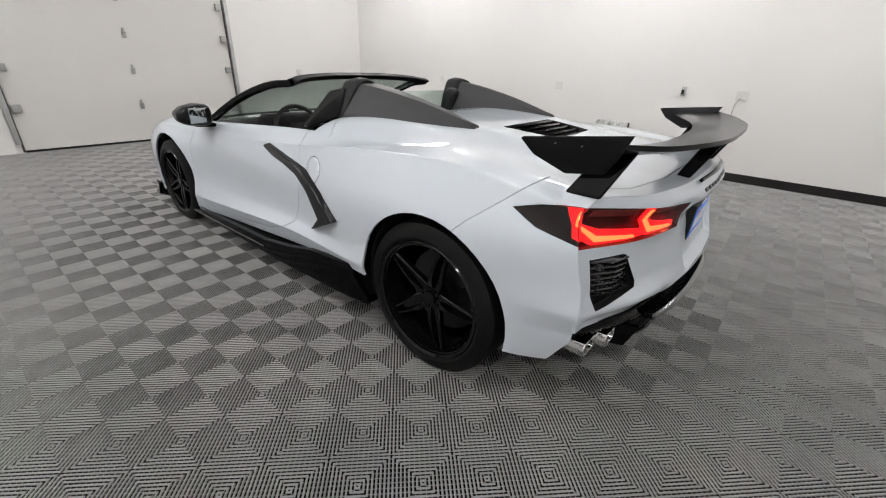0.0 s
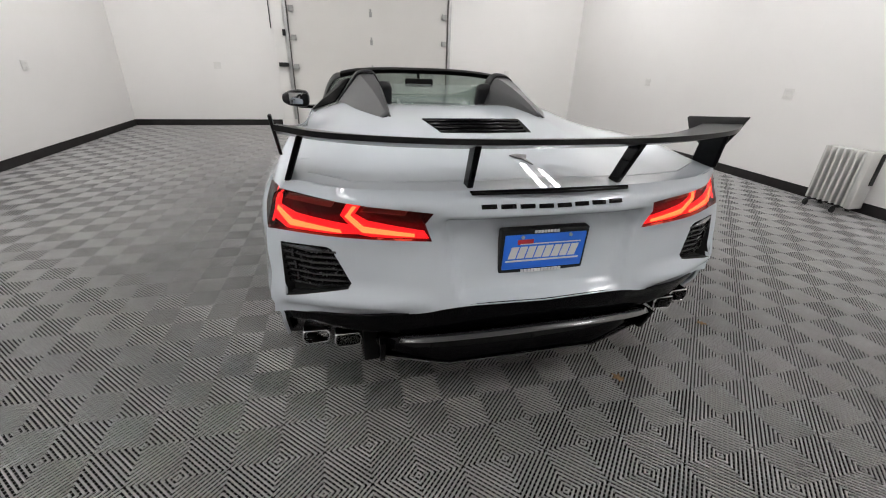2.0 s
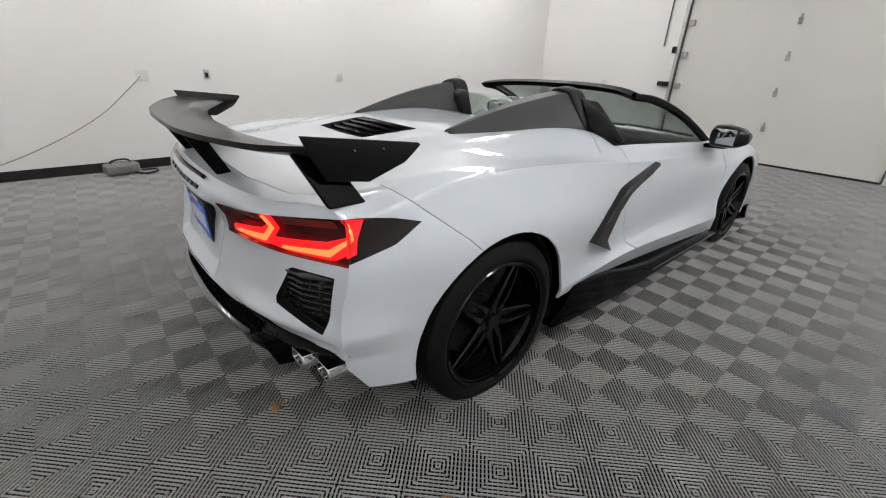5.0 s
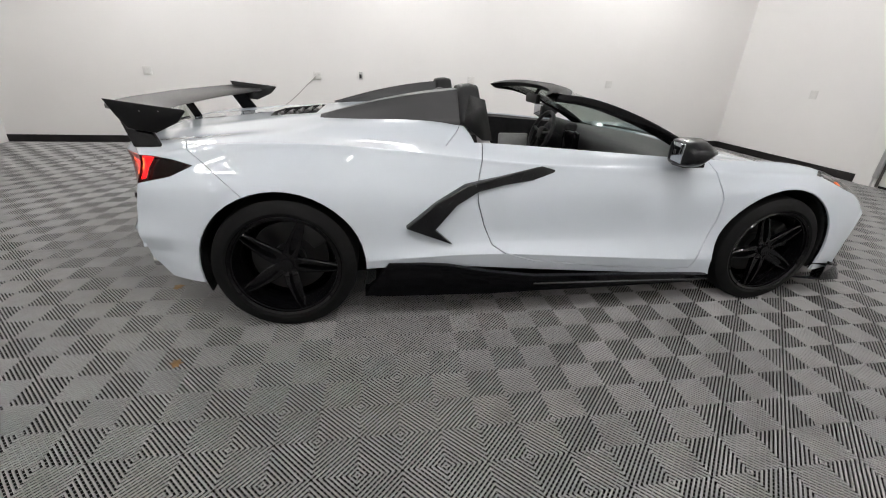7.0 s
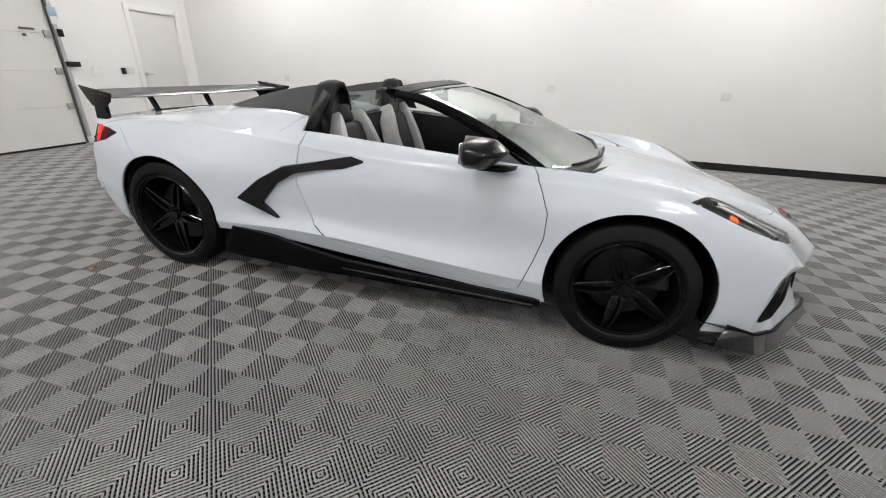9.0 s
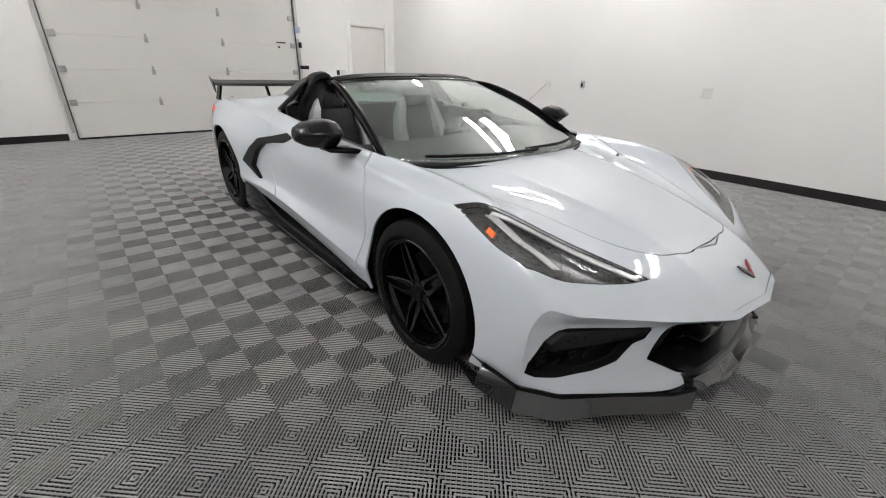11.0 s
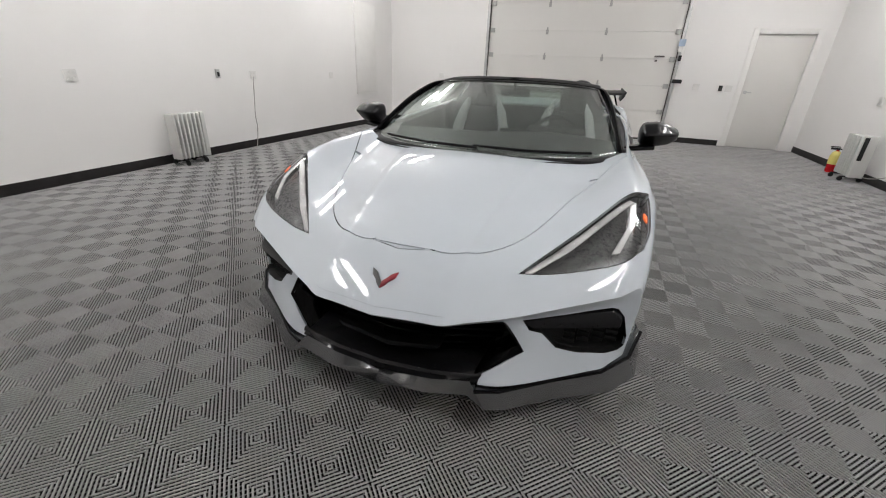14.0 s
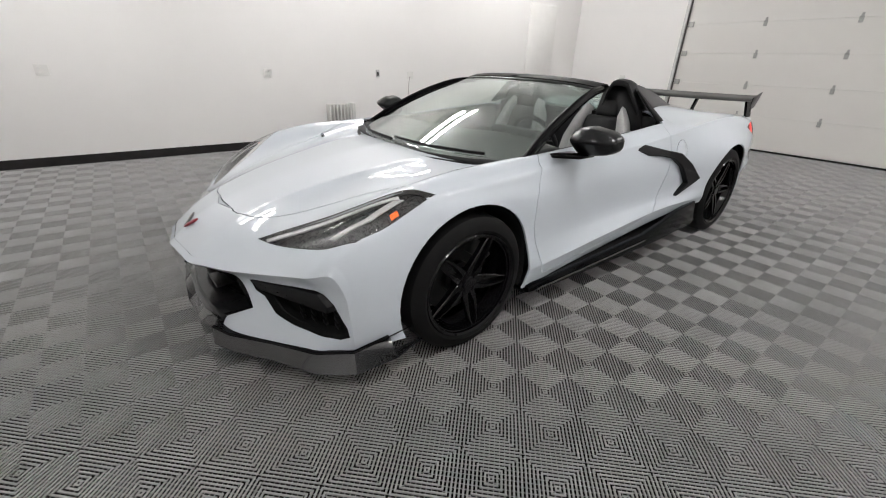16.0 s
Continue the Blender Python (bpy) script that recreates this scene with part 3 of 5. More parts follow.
def radiator(x, y, turn, panel_end):
    t = thing("oil_radiator", (x, y, 0), "pale grey finned oil-filled electric radiator by the wall", "heater", "heaters", turn)
    n = 7
    for k in range(n):
        u = (k - (n - 1) / 2) * 0.056
        bm = bmesh.new()
        box(bm, (-0.075, u - 0.012, 0.075), (0.075, u + 0.012, 0.61), 0.01, 3)
        part("fin", bm, M_HEATER, t)
    for z in (0.13, 0.55):
        bm = bmesh.new()
        tube(bm, [(0, -0.17, z), (0, 0.17, z)], 0.024, 12)
        part("header_tube", bm, M_HEATER, t)
    bm = bmesh.new()
    e = panel_end
    ys = sorted((e * 0.186, e * 0.245))
    box(bm, (-0.085, ys[0], 0.07), (0.085, ys[1], 0.62), 0.012, 3)
    p = part("control_box", bm, M_HEATER, t)
    bm = bmesh.new()
    ys = sorted((e * 0.244, e * 0.256))
    box(bm, (0.02, ys[0], 0.3), (0.07, ys[1], 0.6), 0.006)
    part("control_panel", bm, M_BLACKP, p, "black control strip")
    for v in (-0.13, 0.13):
        bm = bmesh.new()
        tube(bm, [(-0.12, v, 0.06), (0.12, v, 0.06)], 0.011, 8)
        for s in (-1, 1):
            cylinder(bm, 0.03, 0.02, Matrix.Translation((s * 0.11, v, 0.03)) @ Matrix.Rotation(math.pi / 2, 4, "X"), 14)
        part("caster_foot", bm, M_BLACKP, t, "black castor foot")


radiator(ROOM_E - 0.2, -0.32, 0, -1)
radiator(ROOM_W + 0.2, -3.86, 0, 1)


def extinguisher(x, y):
    t = thing("fire_extinguisher", (x, y, 0), "red fire extinguisher with a yellow sleeve on the floor", "extinguisher")
    bm = bmesh.new()
    prof = [(0.0, 0.0), (0.055, 0.0), (0.062, 0.02), (0.062, 0.24), (0.045, 0.29), (0.02, 0.31), (0.02, 0.33), (0.0, 0.33)]
    rings = []
    for r, z in prof:
        rings.append([bm.verts.new((r * math.cos(a), r * math.sin(a), z)) for a in (2 * math.pi * i / 20 for i in range(20))])
    for a, b in zip(rings, rings[1:]):
        for i in range(20):
            bm.faces.new((a[i], a[(i + 1) % 20], b[(i + 1) % 20], b[i]))
    bmesh.ops.remove_doubles(bm, verts=bm.verts[:], dist=1e-4)
    part("cylinder", bm, M_EXTRED, t)
    bm = bmesh.new()
    box(bm, (-0.02, -0.012, 0.33), (0.09, 0.012, 0.36), 0.005)
    box(bm, (-0.02, -0.012, 0.365), (0.10, 0.012, 0.38), 0.004)
    part("handle", bm, M_BLACKP, t, "black squeeze handle")
    bm = bmesh.new()
    tube(bm, catmull([(-0.02, 0, 0.345), (-0.085, 0.02, 0.33), (-0.095, 0.03, 0.22), (-0.075, 0.03, 0.1)], 6), 0.009, 8)
    part("hose", bm, M_BLACKP, t, "black hose")
    bm = bmesh.new()
    rings = [[(r * math.cos(a), r * math.sin(a), z) for a in np.linspace(0, 2 * math.pi, 21)] for r, z in ((.0635, .12), (.0665, .125), (.0665, .245), (.050, .293), (.030, .312))]
    sheet(bm, rings)
    part("sleeve", bm, M_YELLOW, t, "yellow sleeve over the upper half")


extinguisher(ROOM_W + 0.16, -4.40)


def cord(pts, label):
    bm = bmesh.new()
    tube(bm, catmull(pts, 8), 0.006, 6)
    tagged(put("power_cord", bm, M_CORD), label, "cord")


cord([(ROOM_E - 0.02, -1.76, 1.01), (ROOM_E - 0.035, -1.73, 0.93), (ROOM_E - 0.02, -1.72, 0.7), (ROOM_E - 0.03, -1.68, 0.45), (ROOM_E - 0.02, -1.70, 0.3), (ROOM_E - 0.03, -1.66, 0.12), (ROOM_E - 0.12, -1.5, 0.008), (ROOM_E - 0.15, -0.7, 0.008)], "pale power cord hanging from the outlet")
cord([(ROOM_W + 0.02, -1.84, 1.02), (ROOM_W + 0.05, -1.95, 0.92), (ROOM_W + 0.06, -2.3, 0.62), (ROOM_W + 0.07, -2.9, 0.3), (ROOM_W + 0.1, -3.5, 0.1), (ROOM_W + 0.15, -3.72, 0.09)], "pale power cord stretched from the outlet to the heater")


def charger(x, y):
    t = thing("battery_charger", (x, y, 0), "dark grey box shaped charger lying on the floor", "charger", turn=12)
    bm = bmesh.new()
    box(bm, (-0.09, -0.16, 0.012), (0.09, 0.16, 0.13), 0.03, 3)
    part("case", bm, M_CASE, t)
    bm = bmesh.new()
    tube(bm, catmull([(0.0, -0.1, 0.11), (0.0, -0.08, 0.155), (0.0, 0.08, 0.155), (0.0, 0.1, 0.11)], 6), 0.01, 8)
    part("carry_handle", bm, M_BLACKP, t)
    bm = bmesh.new()
    tube(bm, catmull([(0.08, 0.1, 0.02), (0.16, 0.18, 0.011), (0.12, 0.3, 0.011), (0.0, 0.33, 0.011), (-0.05, 0.2, 0.011)], 8), 0.01, 8)
    part("lead", bm, M_BLACKP, t)


charger(ROOM_W + 0.22, -2.25)

# wall panel in the south-east corner of the long wall
t = thing("access_panel", (ROOM_E, -5.1, 1.55), "flush white access panel on the wall", "panel", turn=90)
bm = bmesh.new()
box(bm, (-0.42, 0.0, -0.85), (0.42, 0.018, 0.85), 0.004)
pn = part("panel", bm, M_TRIMW, t)
bm = bmesh.new()
box(bm, (-0.44, 0.0, -0.9), (0.44, 0.03, -0.856), 0.004)
part("ledge", bm, M_TRIMW, t)


def leaf(x, y, turn, s):
    bm = bmesh.new()
    lobes = [(0, -0.5), (0.12, -0.32), (0.42, -0.3), (0.26, -0.05), (0.5, 0.2), (0.2, 0.2), (0.05, 0.55), (-0.12, 0.24), (-0.45, 0.28), (-0.28, 0.0), (-0.4, -0.28), (-0.12, -0.3)]
    c = bm.verts.new((0, 0, 0.012))
    vs = [bm.verts.new((a * s, b * s, 0.002 + 0.012 * abs(math.sin(3 * k)))) for k, (a, b) in enumerate(lobes)]
    for k in range(len(vs)):
        bm.faces.new((c, vs[k], vs[(k + 1) % len(vs)]))
    ob = put("fallen_leaf", bm, M_LEAF, sharp=80)
    ob.matrix_basis = pose(x, y, 0, 0, 0, turn)
    thick(ob, 0.0015)
    tagged(ob, "small dry brown leaf on the floor", "leaf", "leaves on the floor")


leaf(0.48, -2.10, 30, 0.06)
leaf(1.19, -1.82, 75, 0.055)

# ---------------------------------------------------------------- the car
# Its own axes: x to its right, y ahead, z up; the middle of the wheelbase over the ground is the origin.
car = thing("sports_car", (-0.008, 0, 0), "white open-top sports car with black trim and a rear wing", "car", turn=0.2)
AXLE_R, AXLE_F = -1.361, 1.361

# Lines that run the length of the half body, from the nose to the tail.
LINE_MID = [(0, 2.40, .445), (0, 2.25, .570), (0, 2.0, .655), (0, 1.70, .725), (0, 1.45, .772), (0, 1.26, .805), (0, .65, .80), (0, 0, .80), (0, -.48, .985), (0, -.85, 1.008), (0, -1.36, .985), (0, -1.75, .938), (0, -2.13, .897)]
LINE_HOOD = [(.25, 2.36, .44), (.25, 2.21, .570), (.27, 1.97, .654), (.32, 1.68, .721), (.36, 1.43, .766), (.40, 1.20, .795), (.40, .65, .80), (.40, 0, .80), (.36, -.48, .99), (.37, -.85, 1.012), (.37, -1.36, .983), (.36, -1.75, .930), (.36, -2.115, .893)]
LINE_VALLEY = [(.45, 2.25, .455), (.46, 2.11, .567), (.53, 1.93, .628), (.60, 1.66, .704), (.63, 1.42, .747), (.66, 1.06, .800), (.65, .65, .80), (.65, 0, .85), (.63, -.46, .998), (.60, -.85, .995), (.57, -1.36, .955), (.58, -1.75, .910), (.58, -2.07, .890)]
LINE_CREST = [(.65, 2.14, .49), (.66, 2.03, .60), (.75, 1.89, .690), (.79, 1.66, .796), (.80, 1.38, .829), (.80, .95, .840), (.815, .65, .858), (.815, 0, .903), (.782, -.42, .925), (.735, -.85, .916), (.74, -1.36, .948), (.77, -1.72, .922), (.80, -1.95, .895)]
LINE_SHOULDER = [(.80, 2.06, .52), (.82, 1.98, .60), (.85, 1.83, .70), (.875, 1.60, .768), (.905, 1.36, .775), (.875, .93, .790), (.860, .65, .80), (.855, 0, .815), (.862, -.42, .856), (.858, -.85, .903), (.845, -1.36, .930), (.855, -1.70, .905), (.850, -1.92, .845)]
LINE_UPPER = [(.87, 1.99, .535), (.885, 1.93, .60), (.905, 1.80, .66), (.93, 1.60, .69), (.945, 1.36, .71), (.915, .93, .66), (.895, .65, .66), (.880, 0, .66), (.895, -.42, .65), (.945, -.85, .70), (.967, -1.36, .735), (.94, -1.70, .73), (.885, -1.95, .72)]
LINE_LOWER = [(.89, 1.95, .45), (.90, 1.91, .47), (.925, 1.79, .47), (.945, 1.60, .47), (.95, 1.36, .47), (.915, .93, .45), (.893, .65, .43), (.880, 0, .43), (.90, -.42, .44), (.945, -.85, .45), (.965, -1.36, .47), (.945, -1.70, .50), (.875, -1.99, .53)]
LINE_CREASE = [(.885, 1.93, .30), (.90, 1.88, .30), (.925, 1.78, .30), (.945, 1.60, .30), (.955, 1.36, .30), (.945, .93, .30), (.935, .65, .31), (.93, 0, .355), (.94, -.42, .385), (.955, -.85, .37), (.96, -1.36, .37), (.945, -1.70, .37), (.872, -1.97, .40)]
LINE_SILL = [(.88, 1.92, .19), (.89, 1.87, .19), (.92, 1.77, .19), (.945, 1.60, .19), (.955, 1.36, .19), (.925, .93, .195), (.908, .65, .21), (.895, 0, .25), (.915, -.42, .30), (.94, -.85, .33), (.955, -1.36, .30), (.945, -1.70, .265), (.875, -1.90, .290)]


def beside(line, other, tight):
    """A line close beside another, which draws the fold between them tight; tight is for the stations where the fold is crisp."""
    out = []
    for k, (a, b) in enumerate(zip(line, other)):
        f = .10 if k in tight else .34
        out.append(tuple((1 - f) * u + f * v for u, v in zip(a, b)))
    return out


FOLD, LOW_FOLD, HOOD_FOLD = (7, 8, 9, 10), (5, 6, 7, 8, 9), (1, 2, 3, 4)
BODY_LINES = [LINE_MID, beside(LINE_HOOD, LINE_MID, HOOD_FOLD), LINE_HOOD, beside(LINE_HOOD, LINE_VALLEY, HOOD_FOLD), LINE_VALLEY, LINE_CREST, beside(LINE_SHOULDER, LINE_CREST, FOLD), LINE_SHOULDER, beside(LINE_SHOULDER, LINE_UPPER, FOLD), LINE_UPPER,
              LINE_LOWER, beside(LINE_CREASE, LINE_LOWER, LOW_FOLD), LINE_CREASE, beside(LINE_CREASE, LINE_SILL, LOW_FOLD), LINE_SILL]
NU, NV = 14, 5
N_CREST, N_UPPER = BODY_LINES.index(LINE_CREST), BODY_LINES.index(LINE_UPPER)


def mean_lift(G, axis_in=0.012):
    """The same surface drawn inwards."""
    gu = np.gradient(G, axis=1)
    gv = np.gradient(G, axis=0)
    n = np.cross(gu, gv)
    n /= np.maximum(np.linalg.norm(n, axis=2, keepdims=True), 1e-9)
    if n[len(G) // 2, G.shape[1] // 2, 0] < 0:
        n = -n
    return G - n * axis_in


def faired(G, sigma):
    """The same grid with every lengthwise line evened out, its ends kept."""
    k = int(sigma * 3)
    w = np.exp(-0.5 * (np.arange(-k, k + 1) / sigma) ** 2)
    w /= w.sum()
    P = np.concatenate([2 * G[:, :1] - G[:, k:0:-1], G, 2 * G[:, -1:] - G[:, -2:-k - 2:-1]], axis=1)
    return sum(w[i] * P[:, i:i + G.shape[1]] for i in range(2 * k + 1))


G_BODY = faired(net(BODY_LINES, NU, NV), 6.0)
nose = faired(G_BODY.transpose(1, 0, 2), 2.2).transpose(1, 0, 2)
for c in range(4 * NU):
    f = min(1.0, (4 * NU - c) / NU, c / 8)
    G_BODY[:, c] = nose[:, c] * f + G_BODY[:, c] * (1 - f)
soft_step = lambda a, b, v: min(1.0, max(0.0, (v - a) / (b - a)))
for p in G_BODY[N_UPPER * NV:].reshape(-1, 3):
    p[0] += .020 * soft_step(-1.70, -1.92, p[1]) * min(soft_step(.43, .51, p[2]), soft_step(.60, .52, p[2]))
for row in G_BODY[:N_CREST * NV]:
    for p in row[:5 * NU]:
        x_fold = .40 - .16 * soft_step(1.10, 2.15, p[1])
        p[2] += .010 * soft_step(x_fold + .05, x_fold, p[0]) * soft_step(2.22, 1.90, p[1]) * soft_step(1.08, 1.35, p[1])
COCKPIT = lambda r, c: r < N_CREST * NV and 5 * NU <= c < 8 * NU
body = bmesh.new()
sheet(body, G_BODY, COCKPIT)
bmesh.ops.recalc_face_normals(body, faces=body.faces[:])

# the tail, from its lip down to the edge over the diffuser
TAIL_X = (0.0, .28, .45, .65)
TAIL = [(.895, (-2.13, -2.122, -2.10, -2.045)), (.858, (-2.168, -2.16, -2.135, -2.07)), (.825, (-2.178, -2.168, -2.125, -2.065)),
        (.775, (-2.130, -2.132, -2.118, -2.06)), (.70, (-2.148, -2.146, -2.105, -2.055)), (.60, (-2.170, -2.168, -2.125, -2.068)), (.50, (-2.205, -2.19, -2.145, -2.09))]
EDGE_DROP = (0.03, .027, -.012, -.03, -.04)


def tail_end(z):
    """Where the side ends at the tail, at a height."""
    col = G_BODY[N_CREST * NV:, -1]
    k = np.argmin(np.abs(col[:, 2] - z))
    return col[k]


tail_net = []
for z, ys in TAIL:
    row = [(x, y, z) for x, y in zip(TAIL_X, ys)] + [tuple(tail_end(z))]
    if z == .50:
        row = [(x, y, z + d) for (x, y, z), d in zip(row, EDGE_DROP)]
    tail_net.append(row)
G_TAIL = net(tail_net, 16, 8)
for p in G_TAIL.reshape(-1, 3):
    x_edge = .275 + (p[2] - .56) * .22
    ledge = min(soft_step(.48, .520, p[2]), soft_step(.58, .526, p[2])) * soft_step(.36, .52, p[0]) * soft_step(.885, .84, p[0])
    p[1] -= .030 * ledge - .014 * soft_step(.52, .48, p[2]) * soft_step(.36, .52, p[0]) * soft_step(.885, .84, p[0])
    p[1] += .030 * soft_step(.822, .800, p[2]) * soft_step(.535, .565, p[2]) * soft_step(x_edge + .024, x_edge, p[0])
tail = bmesh.new()
sheet(tail, G_TAIL)
bmesh.ops.recalc_face_normals(tail, faces=tail.faces[:])

# the front below the nose ridge
ridge = [BODY_LINES[k][0] for k in range(N_UPPER + 1)]
corner = lambda z: min(G_BODY[N_UPPER * NV:, 0], key=lambda p: abs(p[2] - z))
front_net = [ridge,
             [(0, 2.358, .40), (.25, 2.318, .40), (.45, 2.210, .41), (.65, 2.108, .44), (.80, 2.017, .46), tuple(corner(.47))],
             [(0, 2.33, .32), (.25, 2.305, .32), (.45, 2.215, .33), (.65, 2.11, .34), (.80, 2.01, .36), tuple(corner(.38))],
             [(0, 2.31, .24), (.25, 2.30, .24), (.45, 2.25, .24), (.65, 2.13, .25), (.80, 2.02, .26), tuple(corner(.28))],
             [(0, 2.33, .17), (.25, 2.32, .175), (.45, 2.28, .18), (.65, 2.15, .185), (.80, 2.04, .19), tuple(corner(.19))]]
front_net = [front_net[0]] + [r[:1] + beside(r[1:2], r[:1], ()) + r[1:2] + beside(r[1:2], r[2:3], ()) + r[2:4] + beside(r[4:5], r[3:4], ()) + r[4:5] + beside(r[4:5], r[5:6], ()) + r[5:] for r in front_net[1:]]
G_FRONT = net(front_net, NV, 7)
G_FRONT[0] = G_BODY[:N_UPPER * NV + 1, 0]
G_FRONT[:, -1] = [min(G_BODY[N_UPPER * NV:, 0], key=lambda p: abs(p[2] - g[2])) for g in G_FRONT[:, -1]]
front = bmesh.new()
sheet(front, G_FRONT)
bmesh.ops.recalc_face_normals(front, faces=front.faces[:])


def ring(cy, cz, r, n=44):
    return [(cy + r * math.cos(2 * math.pi * k / n), cz + r * math.sin(2 * math.pi * k / n)) for k in range(n)]


def drop(bm, poly, ax, test):
    bmesh.ops.delete(bm, geom=inside(bm, poly, ax, test), context="FACES")


XY, XZ, YZ = (0, 1), (0, 2), (1, 2)
SIDE = lambda c: c.x > 0.6
TOP = lambda c: c.z > 0.5 and c.x < .95
ARCH_R, ARCH_F = (AXLE_R, .342, .390), (AXLE_F, .328, .380)
for a in (ARCH_R, ARCH_F):
    drop(body, ring(*a), YZ, lambda c: c.x > 0.83)
    drop(body, [(a[0] - a[2] * .93, -.1), (a[0] + a[2] * .93, -.1), (a[0] + a[2] * .93, a[1] - .14), (a[0] - a[2] * .93, a[1] - .14)], YZ, lambda c: c.x > 0.83)

def curve2(pts, n=4):
    return [tuple(p) for p in catmull(pts, n)]


HEADLAMP = (curve2([(.449, 2.118), (.56, 1.965), (.70, 1.77), (.80, 1.63), (.880, 1.540)])[:-1] + curve2([(.880, 1.540), (.888, 1.66), (.888, 1.78), (.866, 1.885)])[:-1]
            + curve2([(.866, 1.885), (.808, 1.962), (.70, 2.025), (.57, 2.080), (.449, 2.118)])[:-1])
GAP = 0.0045
lamp_f = cut_panel(body, HEADLAMP, XY, lambda c: c.z > .52 and c.y > 1.4, .002)
HOOD = [(-.02, 2.172), (.0, 2.172), (.13, 2.141), (.168, 2.142)] + curve2([(.21, 2.134), (.29, 2.10), (.37, 2.035), (.44, 1.945), (.505, 1.81), (.62, 1.50), (.80, 1.06)], 3) + [(.79, .97), (.6, .90), (-.02, .90)]
hood = cut_panel(body, HOOD, XY, lambda c: c.z > .5 and c.x < .815 and c.y > .9, GAP)
DOOR = [(-.372, 1.0), (-.416, .739), (-.409, .644), (-.37, .52), (-.321, .415), (-.259, .378), (-.076, .318), (.35, .262), (.745, .236), (.865, .243), (.93, .42), (.961, .529), (.963, .654), (.927, .745), (.889, .825), (.82, .90)]
door = cut_panel(body, DOOR, YZ, lambda c: c.x > .7 and -.5 < c.y < 1.1, GAP)
LAMP_SIDE = [(-1.99, .868), (-1.86, .866), (-1.79, .856), (-1.70, .832), (-1.80, .785), (-1.99, .742)]
LAMP_REAR = [(.380, .836), (.402, .797), (.378, .735), (.60, .738), (.82, .742), (.92, .744), (.92, .872), (.70, .862)]
lamp_s = lift(body, inside(body, LAMP_SIDE, YZ, lambda c: c.x > .7 and c.y < -1.5))
lamp_r = lift(tail, inside(tail, LAMP_REAR, XZ, lambda c: True))
REAR_VENT = [(.842, .705), (.70, .702), (.685, .695), (.63, .585), (.642, .568), (.80, .540), (.842, .535)]
vent_r = lift(tail, inside(tail, REAR_VENT, XZ, lambda c: True))
BUMPER = [(-1.80, .96), (-1.545, .752), (-1.45, .66), (-1.45, .1), (-2.4, .1), (-2.4, .96)]
bumper_s = cut_panel(body, BUMPER, YZ, lambda c: c.x > .74 and c.y < -1.4, .0025)
MOUTH = [(-.01, .425), (.10, .425), (.26, .425), (.43, .427), (.515, .295), (.378, .212), (.370, .10), (-.01, .10)]
drop(front, MOUTH, XZ, lambda c: True)
GILL = [(.495, .422), (.52, .375), (.565, .362), (.62, .302), (.70, .272), (.85, .240), (.874, .252), (.872, .30), (.845, .40), (.815, .442), (.79, .452), (.70, .447)]
gill = lift(front, inside(front, GILL, XZ, lambda c: True))
DECK_VENT = [(-.01, -1.245), (.24, -1.245), (.25, -1.265), (.21, -1.51), (-.01, -1.53)]
# joints of the deck lid and of the tonneau sides
drop(body, [(-.02, -2.050), (-.02, -2.045), (.36, -2.035), (.60, -1.981), (.74, -1.898), (.74, -1.903), (.60, -1.986), (.36, -2.040)], XY, lambda c: c.z > .8 and c.y < -1.8)
drop(body, [(-.452, .998), (-.456, .998), (-.57, .905), (-.566, .905)], YZ, lambda c: c.x > .55 and c.y < -.3)
fuel_skin = body.copy()
deck_vent = lift(body, inside(body, DECK_VENT, XY, lambda c: c.z > .8 and c.y < -.6))
BLADE = [(.03, .800), (-.08, .822), (-.29, .777), (-.48, .742), (-.63, .66), (-.775, .545), (-.535, .436), (-.63, .522), (-.52, .645), (-.41, .708), (-.272, .735), (-.13, .750)]

tail_skin = tail.copy()
for G in (G_BODY, G_TAIL, G_FRONT):
    add_skin(G)
add_in(body, front)
for name, bm in (("body_shell", body), ("tail_panel", tail), ("hood", hood)):
    panel(name, mirrored(bm), M_PAINT, car, "glossy white paint")
for s in (1, -1):
    for name, src in (("door", door), ("rear_bumper", bumper_s)):
        bm = src.copy()
        panel(name, bm if s > 0 else flipped(bm), M_PAINT, car, "glossy white paint")
door.free()
bumper_s.free()

# dark structure under the skin, which shows through the joints
under = bmesh.new()
for G, sk in ((mean_lift(G_BODY, 0.022), COCKPIT), (mean_lift(G_TAIL, 0.022), None), (mean_lift(G_FRONT, 0.03), None)):
    sheet(under, G, sk)
for a in (ARCH_R, ARCH_F):
    drop(under, ring(a[0], a[1], a[2] + .004), YZ, lambda c: c.x > 0.80)
    drop(under, [(a[0] - a[2] * .93, -.1), (a[0] + a[2] * .93, -.1), (a[0] + a[2] * .93, a[1] - .14), (a[0] - a[2] * .93, a[1] - .14)], YZ, lambda c: c.x > 0.80)
for poly, ax, test in ((HEADLAMP, XY, lambda c: c.z > .5 and c.y > 1.4), (LAMP_SIDE, YZ, lambda c: c.x > .7 and c.y < -1.5), (LAMP_REAR, XZ, lambda c: c.y < -1.6),
                       (MOUTH, XZ, lambda c: c.y > 1.8 and c.z < .44), (GILL, XZ, lambda c: c.y > 1.8 and c.z < .47), (REAR_VENT, XZ, lambda c: c.y < -1.8)):
    drop(under, poly, ax, test)
mirrored(under)
part("inner_structure", under, M_LINER, car, "black inner structure")

